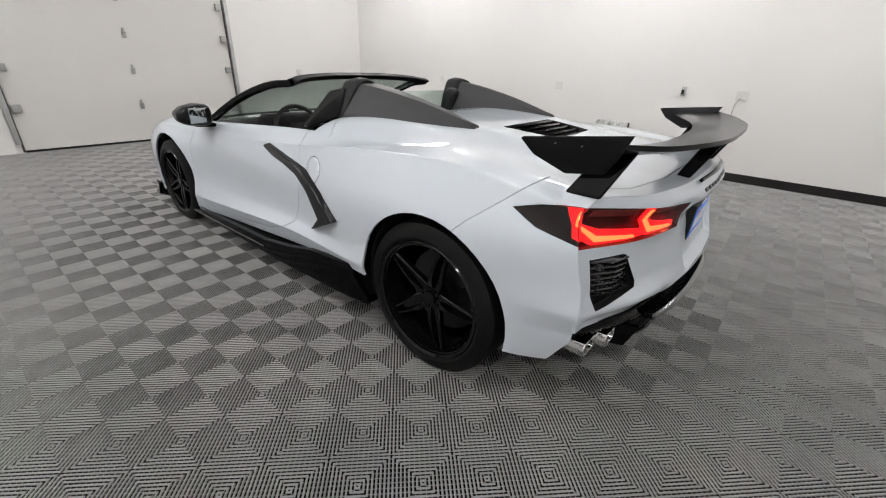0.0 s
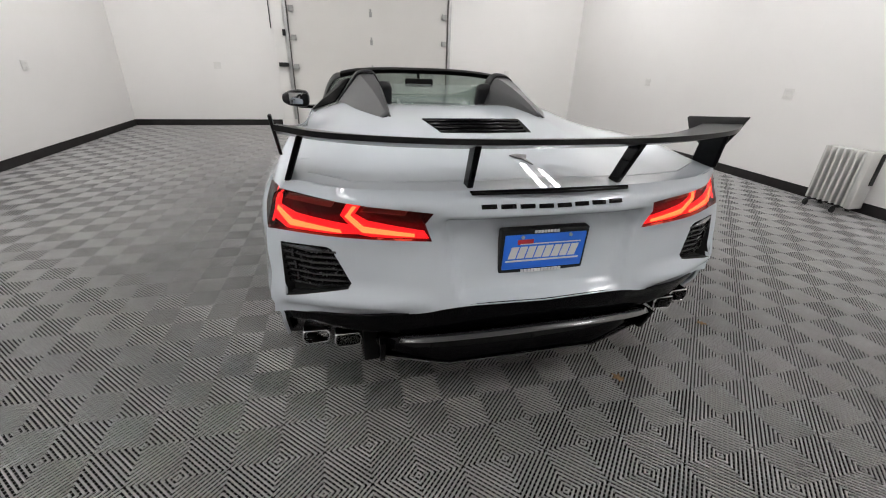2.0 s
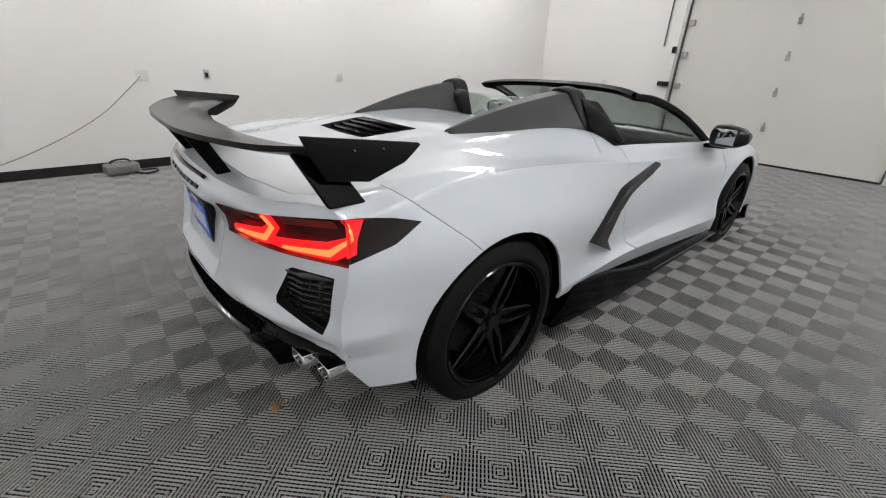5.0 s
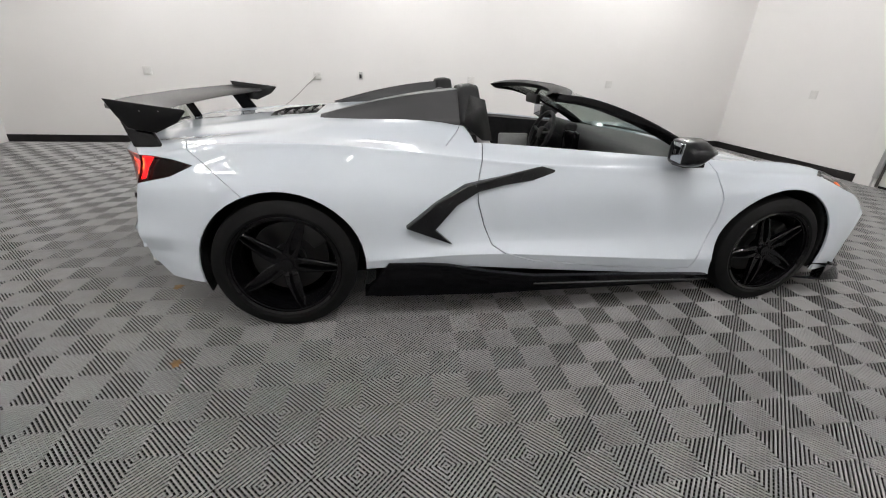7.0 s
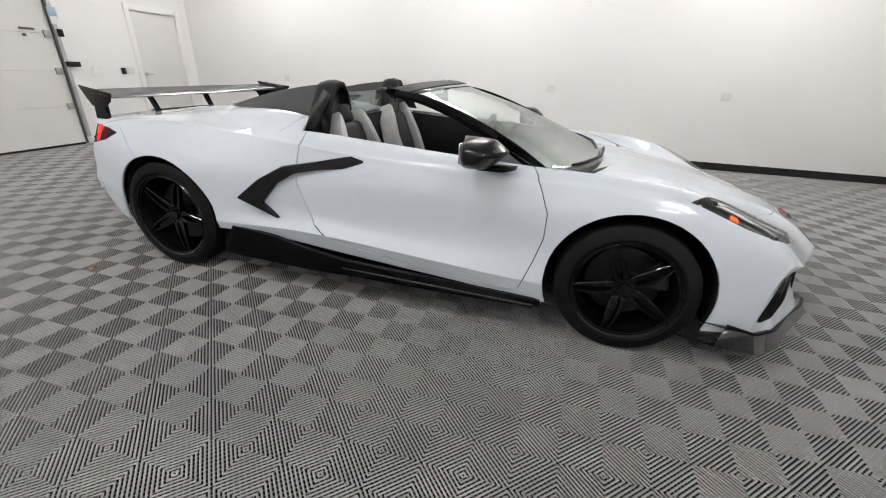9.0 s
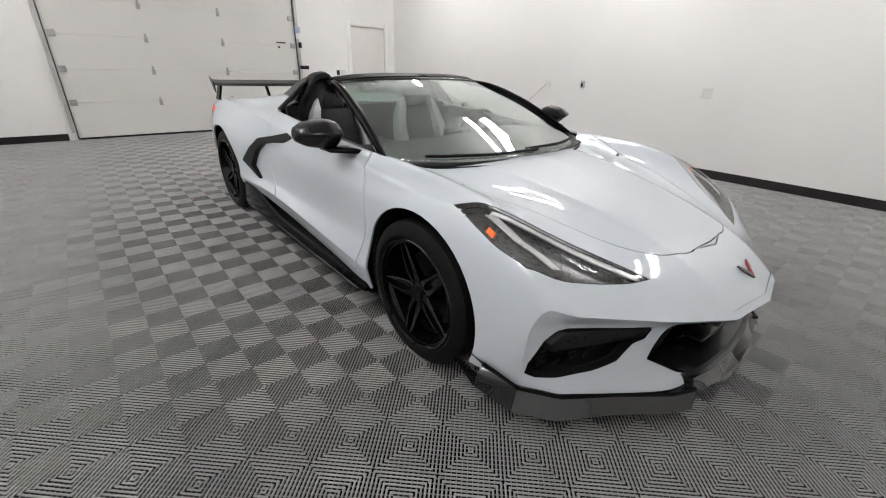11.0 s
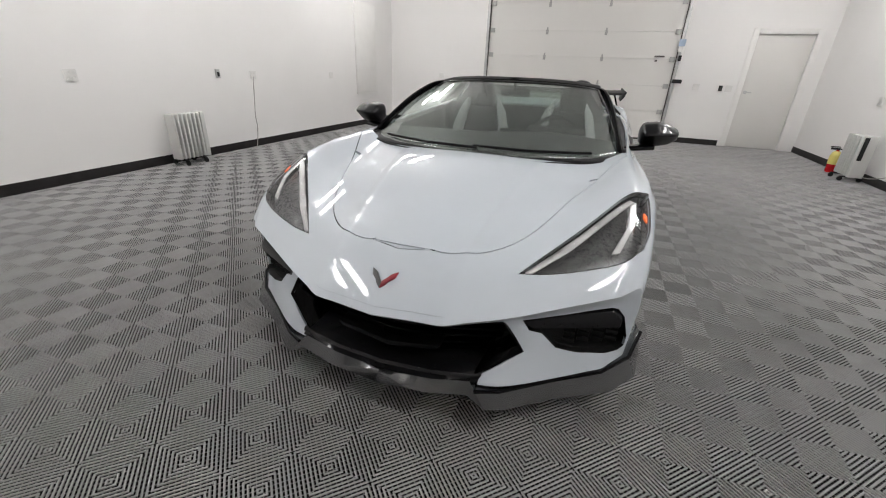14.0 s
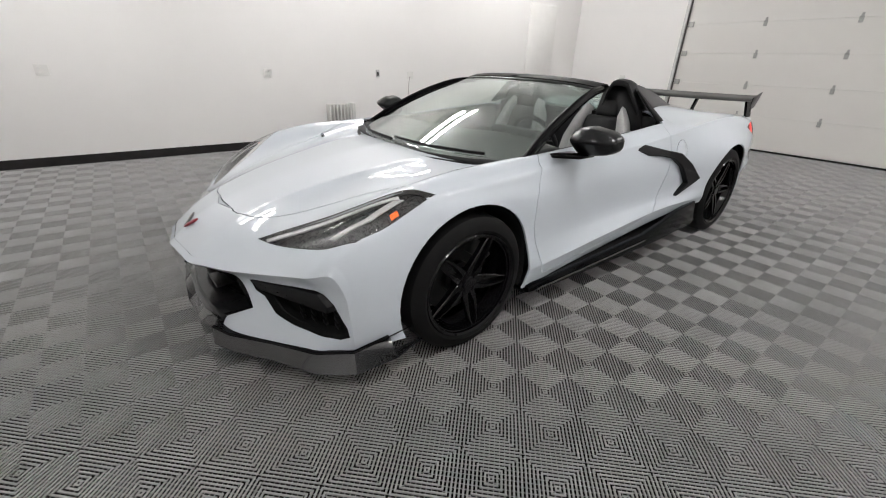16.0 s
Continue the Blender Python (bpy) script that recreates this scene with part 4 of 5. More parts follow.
# wheel housings and the floor pan
for s in (1, -1):
    for (cy, cz, r) in (ARCH_R, ARCH_F):
        bm = bmesh.new()
        rows = []
        for x in (.90, .87, .62):
            rows.append([(s * x, cy + (r + .004 + (.03 if x < .7 else 0)) * math.cos(a), max(.14, cz + (r + .004) * math.sin(a))) for a in np.linspace(-.35, math.pi + .35, 40)])
        V = sheet(bm, rows)
        bm.faces.new(V[2])
        thick(part("wheel_liner", bm, M_LINER, car, "matt black wheel liner"), 0.004)
bm = bmesh.new()
prism(bm, [(-1.95, .16), (-2.0, .36), (-1.7, .42), (1.6, .42), (2.05, .30), (2.1, .15), (.9, .13), (-.9, .13)], 0, -.60, .60)
box(bm, (-.9, -.93, .13), (.9, .95, .20))
part("floor_pan", bm, M_LINER, car, "black underbody")


# ---- lamps
def lamp_bowl(bm_src, d, mat, name, parent, label):
    """A bowl behind a lens: the lens drawn inwards, with a wall round it."""
    bm = bm_src.copy()
    bmesh.ops.recalc_face_normals(bm, faces=bm.faces[:])
    cen = sum((v.co for v in bm.verts), Vector()) / len(bm.verts)
    avg = sum((f.normal for f in bm.faces), Vector()).normalized()
    if avg.dot(cen - Vector((0, cen.y * .5, .4))) < 0:
        avg = -avg
    r = bmesh.ops.extrude_face_region(bm, geom=bm.faces[:])
    vs = [g for g in r["geom"] if isinstance(g, bmesh.types.BMVert)]
    for v in vs:
        v.co -= avg * d
        v.co += (cen - avg * d - v.co) * .08
    old = [f for f in bm.faces if f not in {g for g in r["geom"] if isinstance(g, bmesh.types.BMFace)} and all(v not in vs for v in f.verts)]
    bmesh.ops.delete(bm, geom=old, context="FACES")
    return part(name, bm, mat, parent, label)


def surface_bar(src, poly, ax, lift_by, mat, name, parent, s, label=""):
    """A raised strip cut out of a copy of a surface, pushed along a way."""
    bm = src.copy()
    fs = inside(bm, poly, ax, lambda c: True)
    keep = lift(bm, fs)
    bm.free()
    if not keep.faces:
        keep.free()
        return None
    for v in keep.verts:
        v.co += Vector(lift_by)
    if s < 0:
        flipped(keep)
    return thick(part(name, keep, mat, parent, label), 0.006)


BAR_OUT = [(.90, .866), (.825, .862), (.838, .815), (.79, .795), (.625, .776), (.605, .747), (.70, .742), (.82, .744), (.90, .80)]
CORE_OUT = [(.848, .855), (.836, .854), (.850, .814), (.804, .775), (.66, .758), (.655, .750), (.812, .756), (.862, .812)]
CORE_IN = [(.614, .842), (.602, .842), (.622, .812), (.585, .776), (.43, .754), (.43, .746), (.588, .757), (.637, .808)]
BAR_IN = [(.628, .852), (.588, .848), (.608, .815), (.572, .795), (.40, .763), (.385, .739), (.56, .740), (.60, .748), (.650, .81)]
for s in (1, -1):
    tl = part("tail_light", lamp_r.copy() if s > 0 else flipped(lamp_r.copy()), M_SMOKE, car, "red tail lamp, lit, under a dark lens")
    b = lamp_s.copy()
    part("side_lens", b if s > 0 else flipped(b), M_SMOKE, tl, "dark red side lens")
    lamp_bowl(lamp_r if s > 0 else flipped(lamp_r.copy()), .035, M_LAMPRED, "bowl", tl, "dark red lamp bowl")
    lamp_bowl(lamp_s if s > 0 else flipped(lamp_s.copy()), .03, M_GLOSS, "bowl", tl, "black lamp bowl")
    surface_bar(lamp_r, BAR_OUT, XZ, (-.004, .016, 0), M_RED, "light_bar", tl, s, "glowing red light bar")
    surface_bar(lamp_r, BAR_IN, XZ, (0, .016, 0), M_RED, "light_bar", tl, s, "glowing red light bar")
    # Strips under the lens that paint its upper reflections as colour.
    for poly in ([(.665, .853), (.80, .856), (.815, .838), (.675, .834)], [(.45, .838), (.575, .846), (.59, .828), (.46, .820)]):
        surface_bar(lamp_r, poly, XZ, (0, .012, 0), M_LENSSHEEN, "reflector", tl, s, "dull red strip standing in for a reflection on the lens")
    surface_bar(lamp_r, CORE_OUT, XZ, (-.004, .010, 0), M_REDCORE, "light_core", tl, s, "orange-red light core")
    surface_bar(lamp_r, CORE_IN, XZ, (0, .010, 0), M_REDCORE, "light_core", tl, s, "orange-red light core")
    surface_bar(lamp_s, [(-1.99, .866), (-1.872, .860), (-1.90, .81), (-1.912, .772), (-1.99, .75)], YZ, (-.012, 0, 0), M_RED, "side_bar", tl, s, "glowing red side bar")
    hl = part("head_light", lamp_f.copy() if s > 0 else flipped(lamp_f.copy()), M_LENS, car, "clear head lamp with chrome strip")
    lamp_bowl(lamp_f if s > 0 else flipped(lamp_f.copy()), .05, M_BOWL, "bowl", hl, "dark grey lamp bowl")
    surface_bar(lamp_f, [(.470, 2.098), (.578, 1.965), (.714, 1.78), (.80, 1.67), (.824, 1.675), (.742, 1.79), (.607, 1.975), (.490, 2.10)], XY, (0, -.006, -.010), M_WHITEGLASS, "chrome_strip", hl, s, "pale chrome strip")
    surface_bar(lamp_f, [(.806, 1.69), (.830, 1.66), (.828, 1.80), (.783, 1.935), (.755, 1.95), (.803, 1.82)], XY, (0, -.006, -.014), M_WHITEGLASS, "chrome_strip", hl, s, "pale chrome strip")
    surface_bar(lamp_f, [(.866, 1.71), (.881, 1.71), (.881, 1.742), (.866, 1.742)], XY, (-.006, -.004, -.004), M_AMBER, "side_marker", hl, s, "amber side marker, lit")

FUEL = lambda r: [(-.545 + r * math.cos(a), .752 + r * math.sin(a)) for a in np.linspace(0, 2 * math.pi, 25)[:-1]]
surface_bar(fuel_skin, FUEL(.066), YZ, (.0006, 0, 0), M_LINER, "fuel_door_joint", car, -1, "thin dark joint")
surface_bar(fuel_skin, FUEL(.0635), YZ, (.0016, 0, 0), M_PAINT, "fuel_door", car, -1, "round white fuel filler door")
fuel_skin.free()

# ---- dark openings
for s in (1, -1):
    vt = lamp_bowl(vent_r if s > 0 else flipped(vent_r.copy()), .05, M_SATIN, "rear_vent", car, "black slatted vent")
    bm = bmesh.new()
    for k in range(7):
        z = .556 + k * .0215
        x0 = .645 + max(0, (z - .60)) * .45 - .012
        pts = [(x0, -2.050, z), ((x0 + .84) / 2, -2.034, z + .008), (.838, -1.978, z + .012)]
        for a, b in zip(pts, pts[1:]):
            vs = []
            for p in (a, b):
                vs.append([bm.verts.new((p[0], p[1] + dy, p[2] + dz)) for dy, dz in ((0, -.004), (.026, .002), (.026, .008), (0, .003))])
            for i in range(4):
                bm.faces.new((vs[0][i], vs[1][i], vs[1][(i + 1) % 4], vs[0][(i + 1) % 4]))
        if k < 6:
            for f in (.2, .45, .7):
                xx = x0 + (.838 - x0) * f + (k % 2) * .022
                box(bm, (xx - .003, -2.034 + f * .04, z), (xx + .003, -2.01 + f * .04, z + .026))
    if s < 0:
        flipped(bm)
    part("slats", bm, M_SLAT, vt, "gloss black slats")
    gl = lamp_bowl(gill if s > 0 else flipped(gill.copy()), .07, M_SATIN, "front_vent", car, "black side intake")
    bm = bmesh.new()
    prism(bm, [(.50, .414), (.53, .380), (.66, .374), (.835, .366), (.838, .395), (.80, .440), (.70, .436)], 1, 2.02, 2.182, .004)
    for v in bm.verts:
        v.co.y -= max(0, v.co.x - .5) * .53
    if s < 0:
        flipped(bm)
    part("vane", bm, M_SHINE, gl, "gloss black vane")
    bm = bmesh.new()
    for k in range(3):
        for q in range(4):
            x, z = .66 + q * .052, .285 + k * .028
            y = 2.055 - (x - .66) * .52
            box(bm, (x - .021, y - .02, z - .010), (x + .021, y - .01, z + .010), .003)
    if s < 0:
        flipped(bm)
    part("mesh_insert", bm, M_SATIN, gl, "black honeycomb mesh")

# mouth
bm = bmesh.new()
prism(bm, [(-.53, .30), (-.44, .44), (.44, .44), (.53, .30), (.37, .18), (-.37, .18)], 1, 1.98, 2.06)
gr = part("grille", bm, M_SATIN, car, "black lower grille")
for k in range(6):
    z = .215 + k * .036
    bm = bmesh.new()
    w = .36 + min(k, 5) * .03
    pts = [(-w, 2.12 + .0, z), (-w * .5, 2.20, z), (0, 2.235, z), (w * .5, 2.20, z), (w, 2.12, z)]
    rows = []
    for dy, dz in ((0, -.005), (-.05, 0), (-.05, .009), (0, .005)):
        rows.append([(x, y + dy, z0 + dz) for x, y, z0 in catmull(pts, 5)])
    sheet(bm, rows + [rows[0]])
    part("slat", bm, M_GLOSS, gr, "gloss black slat")
bm = bmesh.new()
prism(bm, [(-.22, .285), (0, .250), (.22, .285), (.20, .265), (0, .228), (-.20, .265)], 1, 2.20, 2.275, .003)
part("v_bar", bm, M_SHINE, gr, "gloss black bar")
for s in (1, -1):
    bm = bmesh.new()
    G = [[(.43, 2.225, .43), (.515, 2.20, .297), (.362, 2.285, .212)], [(.40, 2.05, .43), (.49, 2.05, .297), (.35, 2.05, .19)]]
    sheet(bm, G)
    if s < 0:
        flipped(bm)
    thick(part("cheek", bm, M_GLOSS, gr), .006)

bm = bmesh.new()
rows = [[(0, 2.03, .20), (.20, 2.03, .20), (.385, 2.03, .21)], [(0, 2.27, .198), (.20, 2.265, .204), (.385, 2.25, .216)], [(0, 2.325, .196), (.20, 2.315, .202), (.385, 2.285, .214)], [(0, 2.335, .186), (.20, 2.325, .192), (.38, 2.298, .204)],
        [(0, 2.318, .182), (.20, 2.308, .188), (.38, 2.28, .20)], [(0, 2.348, .172), (.20, 2.338, .180), (.375, 2.308, .195)], [(0, 2.20, .15), (.20, 2.20, .15), (.375, 2.20, .15)]]
sheet(bm, rows)
mirrored(bm)
thick(part("lower_lip", bm, M_SHINE, gr, "gloss black lower lip", sharp=25), .004)

# front splitter: a grey blade under the bumper with a step at the inner edge of each cheek
SPLIT = [(0, 2.345, .168), (.20, 2.335, .178), (.35, 2.315, .198), (.375, 2.335, .178), (.46, 2.290, .170), (.62, 2.165, .172), (.80, 2.050, .182), (.90, 1.935, .198), (.945, 1.80, .245)]
SPLIT_LOW = [(0, 2.384, .134), (.20, 2.371, .142), (.352, 2.344, .159), (.42, 2.352, .122), (.49, 2.304, .107), (.652, 2.182, .109), (.842, 2.072, .114), (.938, 1.946, .119), (.962, 1.775, .135)]
for s in (1, -1):
    bm = bmesh.new()
    up = np.array([tuple(p) for p in SPLIT])
    lo = np.array([tuple(p) for p in SPLIT_LOW])
    back = up + np.array([0, -.12, -.012])
    blo = lo + np.array([0, -.16, .002])
    back[:, 0] *= .97
    blo[:, 0] *= .95
    sheet(bm, [back, up, lo, blo])
    if s < 0:
        flipped(bm)
    sp = thick(part("front_splitter", bm, M_LIP, car, "grey splitter lip", sharp=25), .005)
    bm = bmesh.new()
    tube(bm, [(s * x, y + .004, z + .002) for x, y, z in SPLIT[3:]], .007, 8)
    part("splitter_edge", bm, M_GLOSS, sp, "black upper edge")

# blades at the side intakes
for s in (1, -1):
    bm = bmesh.new()
    n = len(BLADE)
    xo = lambda y, z: .853 + max(0, -.05 - y) * .155 - max(0, z - .74) * .12 + .012
    outer = [bm.verts.new((xo(y, z), y, z)) for y, z in BLADE]
    inner = [bm.verts.new((xo(y, z) - .05, y, z)) for y, z in BLADE]
    for k in range(n):
        bm.faces.new((outer[k], outer[(k + 1) % n], inner[(k + 1) % n], inner[k]))
    quads = [(0, 1, 11), (1, 2, 10, 11), (2, 3, 9, 10), (3, 4, 8, 9), (4, 5, 7, 8), (5, 6, 7)]
    for q in quads:
        bm.faces.new([outer[k] for k in q])
    if s < 0:
        flipped(bm)
    ob = part("side_blade", bm, M_SHINE, car, "gloss black boomerang-shaped blade", sharp=30)
    b = ob.modifiers.new("round", "BEVEL")
    b.width, b.segments, b.limit_method = .006, 2, "ANGLE"
    bm = bmesh.new()
    poly = [(-.60, .66), (-.72, .55), (-.60, .50), (-.50, .63), (-.42, .69), (-.45, .72)]
    prism(bm, poly, 0, s * .80, s * .862)
    part("side_intake", bm, M_LINER, car, "black intake")

# sills
for s in (1, -1):
    bm = bmesh.new()
    ys = (-.985, -.93, -.86, -.56, -.35, -.09, .40, .80, .985)
    up = (.20, .25, .355, .335, .295, .262, .245, .225, .205)
    lo = (.165, .165, .165, .165, .165, .175, .175, .175, .175)
    o = (.945, .95, .962, .972, .982, .990, .985, .975, .955)
    rows = [[(x - .03, y, u) for x, y, u in zip(o, ys, up)], [(x - .004, y, u - .004) for x, y, u in zip(o, ys, up)], [(x + .008, y, (u * .3 + l * .7)) for x, y, u, l in zip(o, ys, up, lo)], [(x, y, l) for x, y, l in zip(o, ys, lo)], [(x - .12, y, l - .005) for x, y, l in zip(o, ys, lo)]]
    sheet(bm, rows)
    if s < 0:
        flipped(bm)
    thick(part("side_skirt", bm, M_GLOSS, car, "black side skirt", sharp=30), .006)
    bm = bmesh.new()
    tube(bm, [(s * .996, -.10, .222), (s * .994, .40, .212), (s * .982, .95, .195)], .005, 8)
    part("skirt_edge", bm, M_LIP, car, "grey skirt edge")

# diffuser
bm = bmesh.new()
low = [(x, y - .004, z) for x, y, z in tail_net[-1]]
low[-1] = (low[-1][0] - .022, low[-1][1] + .012, low[-1][2])
G = [[(x, y + .006, z + .004) for x, y, z in low], [(x * .995, y + .02, z - .045) for x, y, z in low], [(0, -2.165, .415), (.28, -2.155, .41), (.45, -2.125, .40), (.65, -2.06, .395), (.865, -1.93, .39)], [(0, -2.10, .385), (.28, -2.09, .38), (.45, -2.06, .37), (.65, -2.0, .37), (.86, -1.88, .30)]]
sheet(bm, net(G, 6, 4))
mirrored(bm)
thick(part("rear_valance", bm, M_GLOSS, car, "gloss black valance"), .006)
bm = bmesh.new()
rows = [[(0, -2.20, .432), (.20, -2.195, .428), (.40, -2.165, .412), (.48, -2.14, .40)], [(0, -2.215, .412), (.20, -2.21, .408), (.40, -2.18, .392), (.49, -2.15, .382)], [(0, -2.12, .385), (.20, -2.12, .38), (.40, -2.09, .37), (.48, -2.06, .36)]]
sheet(bm, [catmull(r, 4) for r in rows])
mirrored(bm)
thick(part("diffuser_bar", bm, M_LIP, car, "grey diffuser bar"), .006)
bm = bmesh.new()
rows = [[(0, -2.13, .385), (.30, -2.12, .375), (.50, -2.08, .35), (.56, -2.03, .32)], [(0, -2.12, .245), (.17, -2.12, .245), (.30, -2.10, .225), (.54, -2.05, .262)], [(0, -1.75, .17), (.17, -1.75, .17), (.30, -1.75, .165), (.52, -1.75, .17)]]
sheet(bm, rows)
mirrored(bm)
thick(part("diffuser", bm, M_GLOSS, car, "gloss black diffuser", sharp=25), .008)
bm = bmesh.new()
tube(bm, [(-.54, -2.055, .262), (-.30, -2.106, .225), (-.17, -2.126, .245), (0, -2.128, .245), (.17, -2.126, .245), (.30, -2.106, .225), (.54, -2.055, .262)], .005, 8)
part("diffuser_edge", bm, M_LIP, car, "grey diffuser edge")
for s in (1, -1):
    bm = bmesh.new()
    prism(bm, [(-2.12, .36), (-2.08, .255), (-1.8, .19), (-1.8, .32)], 0, s * .53, s * .55, .003)
    part("diffuser_fin", bm, M_GLOSS, car, "black diffuser fin")
    for x in (.655, .765):
        bm = bmesh.new()
        sec = [(-.045, -.026), (.04, -.03), (.05, .0), (.042, .028), (-.04, .028), (-.052, .004)]
        loops = []
        for y, k in ((-1.75, .9), (-2.045 + (x - .655) * .35, 1.0), (-2.05 + (x - .655) * .35, .86), (-1.9, .80)):
            loops.append([bm.verts.new((s * (x + a * k), y, .342 + b * k)) for a, b in sec])
        for a, b in zip(loops, loops[1:]):
            for i in range(6):
                bm.faces.new((a[i], a[(i + 1) % 6], b[(i + 1) % 6], b[i]))
        bm.faces.new(loops[-1])
        ob = part("exhaust_tip", bm, M_CHROME, car, "polished exhaust tip")
        b = ob.modifiers.new("round", "BEVEL")
        b.width, b.segments, b.limit_method, b.angle_limit = .006, 2, "ANGLE", radians(30)

# stop lamp strip under the lip, badge strokes and plate
bm = bmesh.new()
rows = [[(-.27, -2.136, .895), (0, -2.150, .898), (.27, -2.136, .895)], [(-.265, -2.146, .886), (0, -2.162, .888), (.265, -2.146, .886)]]
sheet(bm, [catmull(r, 8) for r in rows])
thick(part("stop_lamp", bm, M_GLOSS, car, "dark stop lamp strip"), .006, 1.0)
for k in range(8):
    x = -.215 + k * .0615
    z = .852 + abs(x) * .02
    for s in ((1, -1) if abs(x) < .025 else ((1,) if x > 0 else (-1,))):
        lo, hi = sorted((max(0, s * (x - .024)), max(0, s * (x + .024))))
        surface_bar(tail_skin, [(lo, z - .006), (hi, z - .006), (hi, z + .006), (lo, z + .006)], XZ, (0, -.0035, 0), M_GLOSS, "badge_bar", car, s, "black badge stroke")
tail_skin.free()
plate = new("plate_holder")
plate.parent = car
plate.matrix_basis = pose(0, -2.138, .685, 90 + 3, 0, 0)
bm = bmesh.new()
box(bm, (-.156, -.080, -.028), (.156, .080, .006), .006, 3)
pf = part("plate_frame", bm, M_BLACKP, plate, "black plate frame")
bm = bmesh.new()
box(bm, (-.145, -.062, .0055), (.145, .064, .0085), .003)
pl = part("dealer_plate", bm, M_BLUE, plate, "blue dealer plate with white bars")
for name, x0, x1, y0, y1, mat in (("white_bar", -.135, .13, -.034, -.028, M_PLATEW), ("white_bar", -.09, .128, .028, .032, M_PLATEW), ("red_bar", -.10, -.045, .030, .047, M_PLATER)):
    bm = bmesh.new()
    box(bm, (x0, y0, .0065), (x1, y1, .0095))
    part(name, bm, mat, plate)


def stroke_row(x0, x1, y0, y1, n, gap, lean):
    """A row of plain slanted white strokes."""
    w = (x1 - x0) / n
    for k in range(n):
        bm = bmesh.new()
        a, b = x0 + k * w, x0 + (k + 1) * w - gap
        prism(bm, [(a, y0), (b, y0), (b + lean, y1), (a + lean, y1)], 2, .0065, .0097)
        part("white_bar", bm, M_PLATEW, plate)


stroke_row(-.128, .118, -.022, .021, 8, .005, .010)
stroke_row(-.075, .075, -.077, -.066, 12, .003, 0)
stroke_row(-.045, .045, .068, .077, 8, .003, 0)
for x in (-.085, .085):
    bm = bmesh.new()
    cylinder(bm, .006, .006, Matrix.Translation((x, .056, .010)), 10)
    part("screw", bm, M_STEEL, plate, "small steel screw")

# wing
wing = new("rear_wing")
wing.parent = car
wing["label"] = "gloss black rear wing on four stays"
LEAD = [(0, -1.985, 1.012), (.30, -1.975, 1.013), (.55, -1.93, 1.018), (.70, -1.86, 1.024), (.825, -1.79, 1.032)]
TRAIL = [(0, -2.205, 1.048), (.30, -2.195, 1.049), (.55, -2.14, 1.051), (.70, -2.085, 1.054), (.812, -2.005, 1.060)]
a, b = catmull(LEAD, 6), catmull(TRAIL, 6)
rows = []
for f, up, dn in ((0, 0, 0), (.12, .010, -.012), (.4, .011, -.02), (.75, .009, -.014), (1, .010, -.006)):
    p = a * (1 - f) + b * f
    rows.append((p + [0, 0, up], p + [0, 0, dn]))
loop = [r[0] for r in rows] + [r[1] for r in rows[::-1]]
bm = bmesh.new()
sheet(bm, loop + [loop[0]])
bmesh.ops.remove_doubles(bm, verts=bm.verts[:], dist=1e-4)
mirrored(bm)
part("wing_blade", bm, M_CARBON, wing, "gloss carbon-black wing blade")
for s in (1, -1):
    bm = bmesh.new()
    poly = [(-2.021, 1.097), (-1.70, 1.062), (-1.692, 1.055), (-1.735, 1.008), (-1.84, .960), (-1.955, .975), (-1.99, 1.03)]
    prism(bm, poly, 0, s * .812, s * .822, .003)
    for v in bm.verts:
        v.co.x += s * ((v.co.y + 2.02) * .16 - (1.1 - v.co.z) * .16)
    ep = part("endplate", bm, M_CARBON, wing)
    for y in (-1.88, -1.80):
        bm = bmesh.new()
        cylinder(bm, .006, .006, Matrix.Translation((s * (.8235 + (y + 2.02) * .16 - .0126), y, 1.055)) @ Matrix.Rotation(math.pi / 2, 4, "Y"), 10)
        part("bolt", bm, M_STEEL, ep)
    for x0, x1, y0, y1, y2, y3 in ((.800, .742, -1.955, -1.84, -2.025, -1.925), (.258, .265, -2.105, -2.055, -2.185, -2.13)):
        bm = bmesh.new()
        z0, z1 = .895, 1.045
        vs = []
        for dx in (-.010, .010):
            vs.append([bm.verts.new(p) for p in ((s * (x0 + dx), y0, z0), (s * (x0 + dx), y1, z0), (s * (x1 + dx), y3, z1), (s * (x1 + dx), y2, z1))])
        bm.faces.new(vs[0])
        bm.faces.new(vs[1][::-1])
        for i in range(4):
            bm.faces.new((vs[0][i], vs[1][i], vs[1][(i + 1) % 4], vs[0][(i + 1) % 4]))
        ob = part("stay", bm, M_GLOSS, wing)
        q = ob.modifiers.new("round", "BEVEL")
        q.width, q.segments = .005, 2

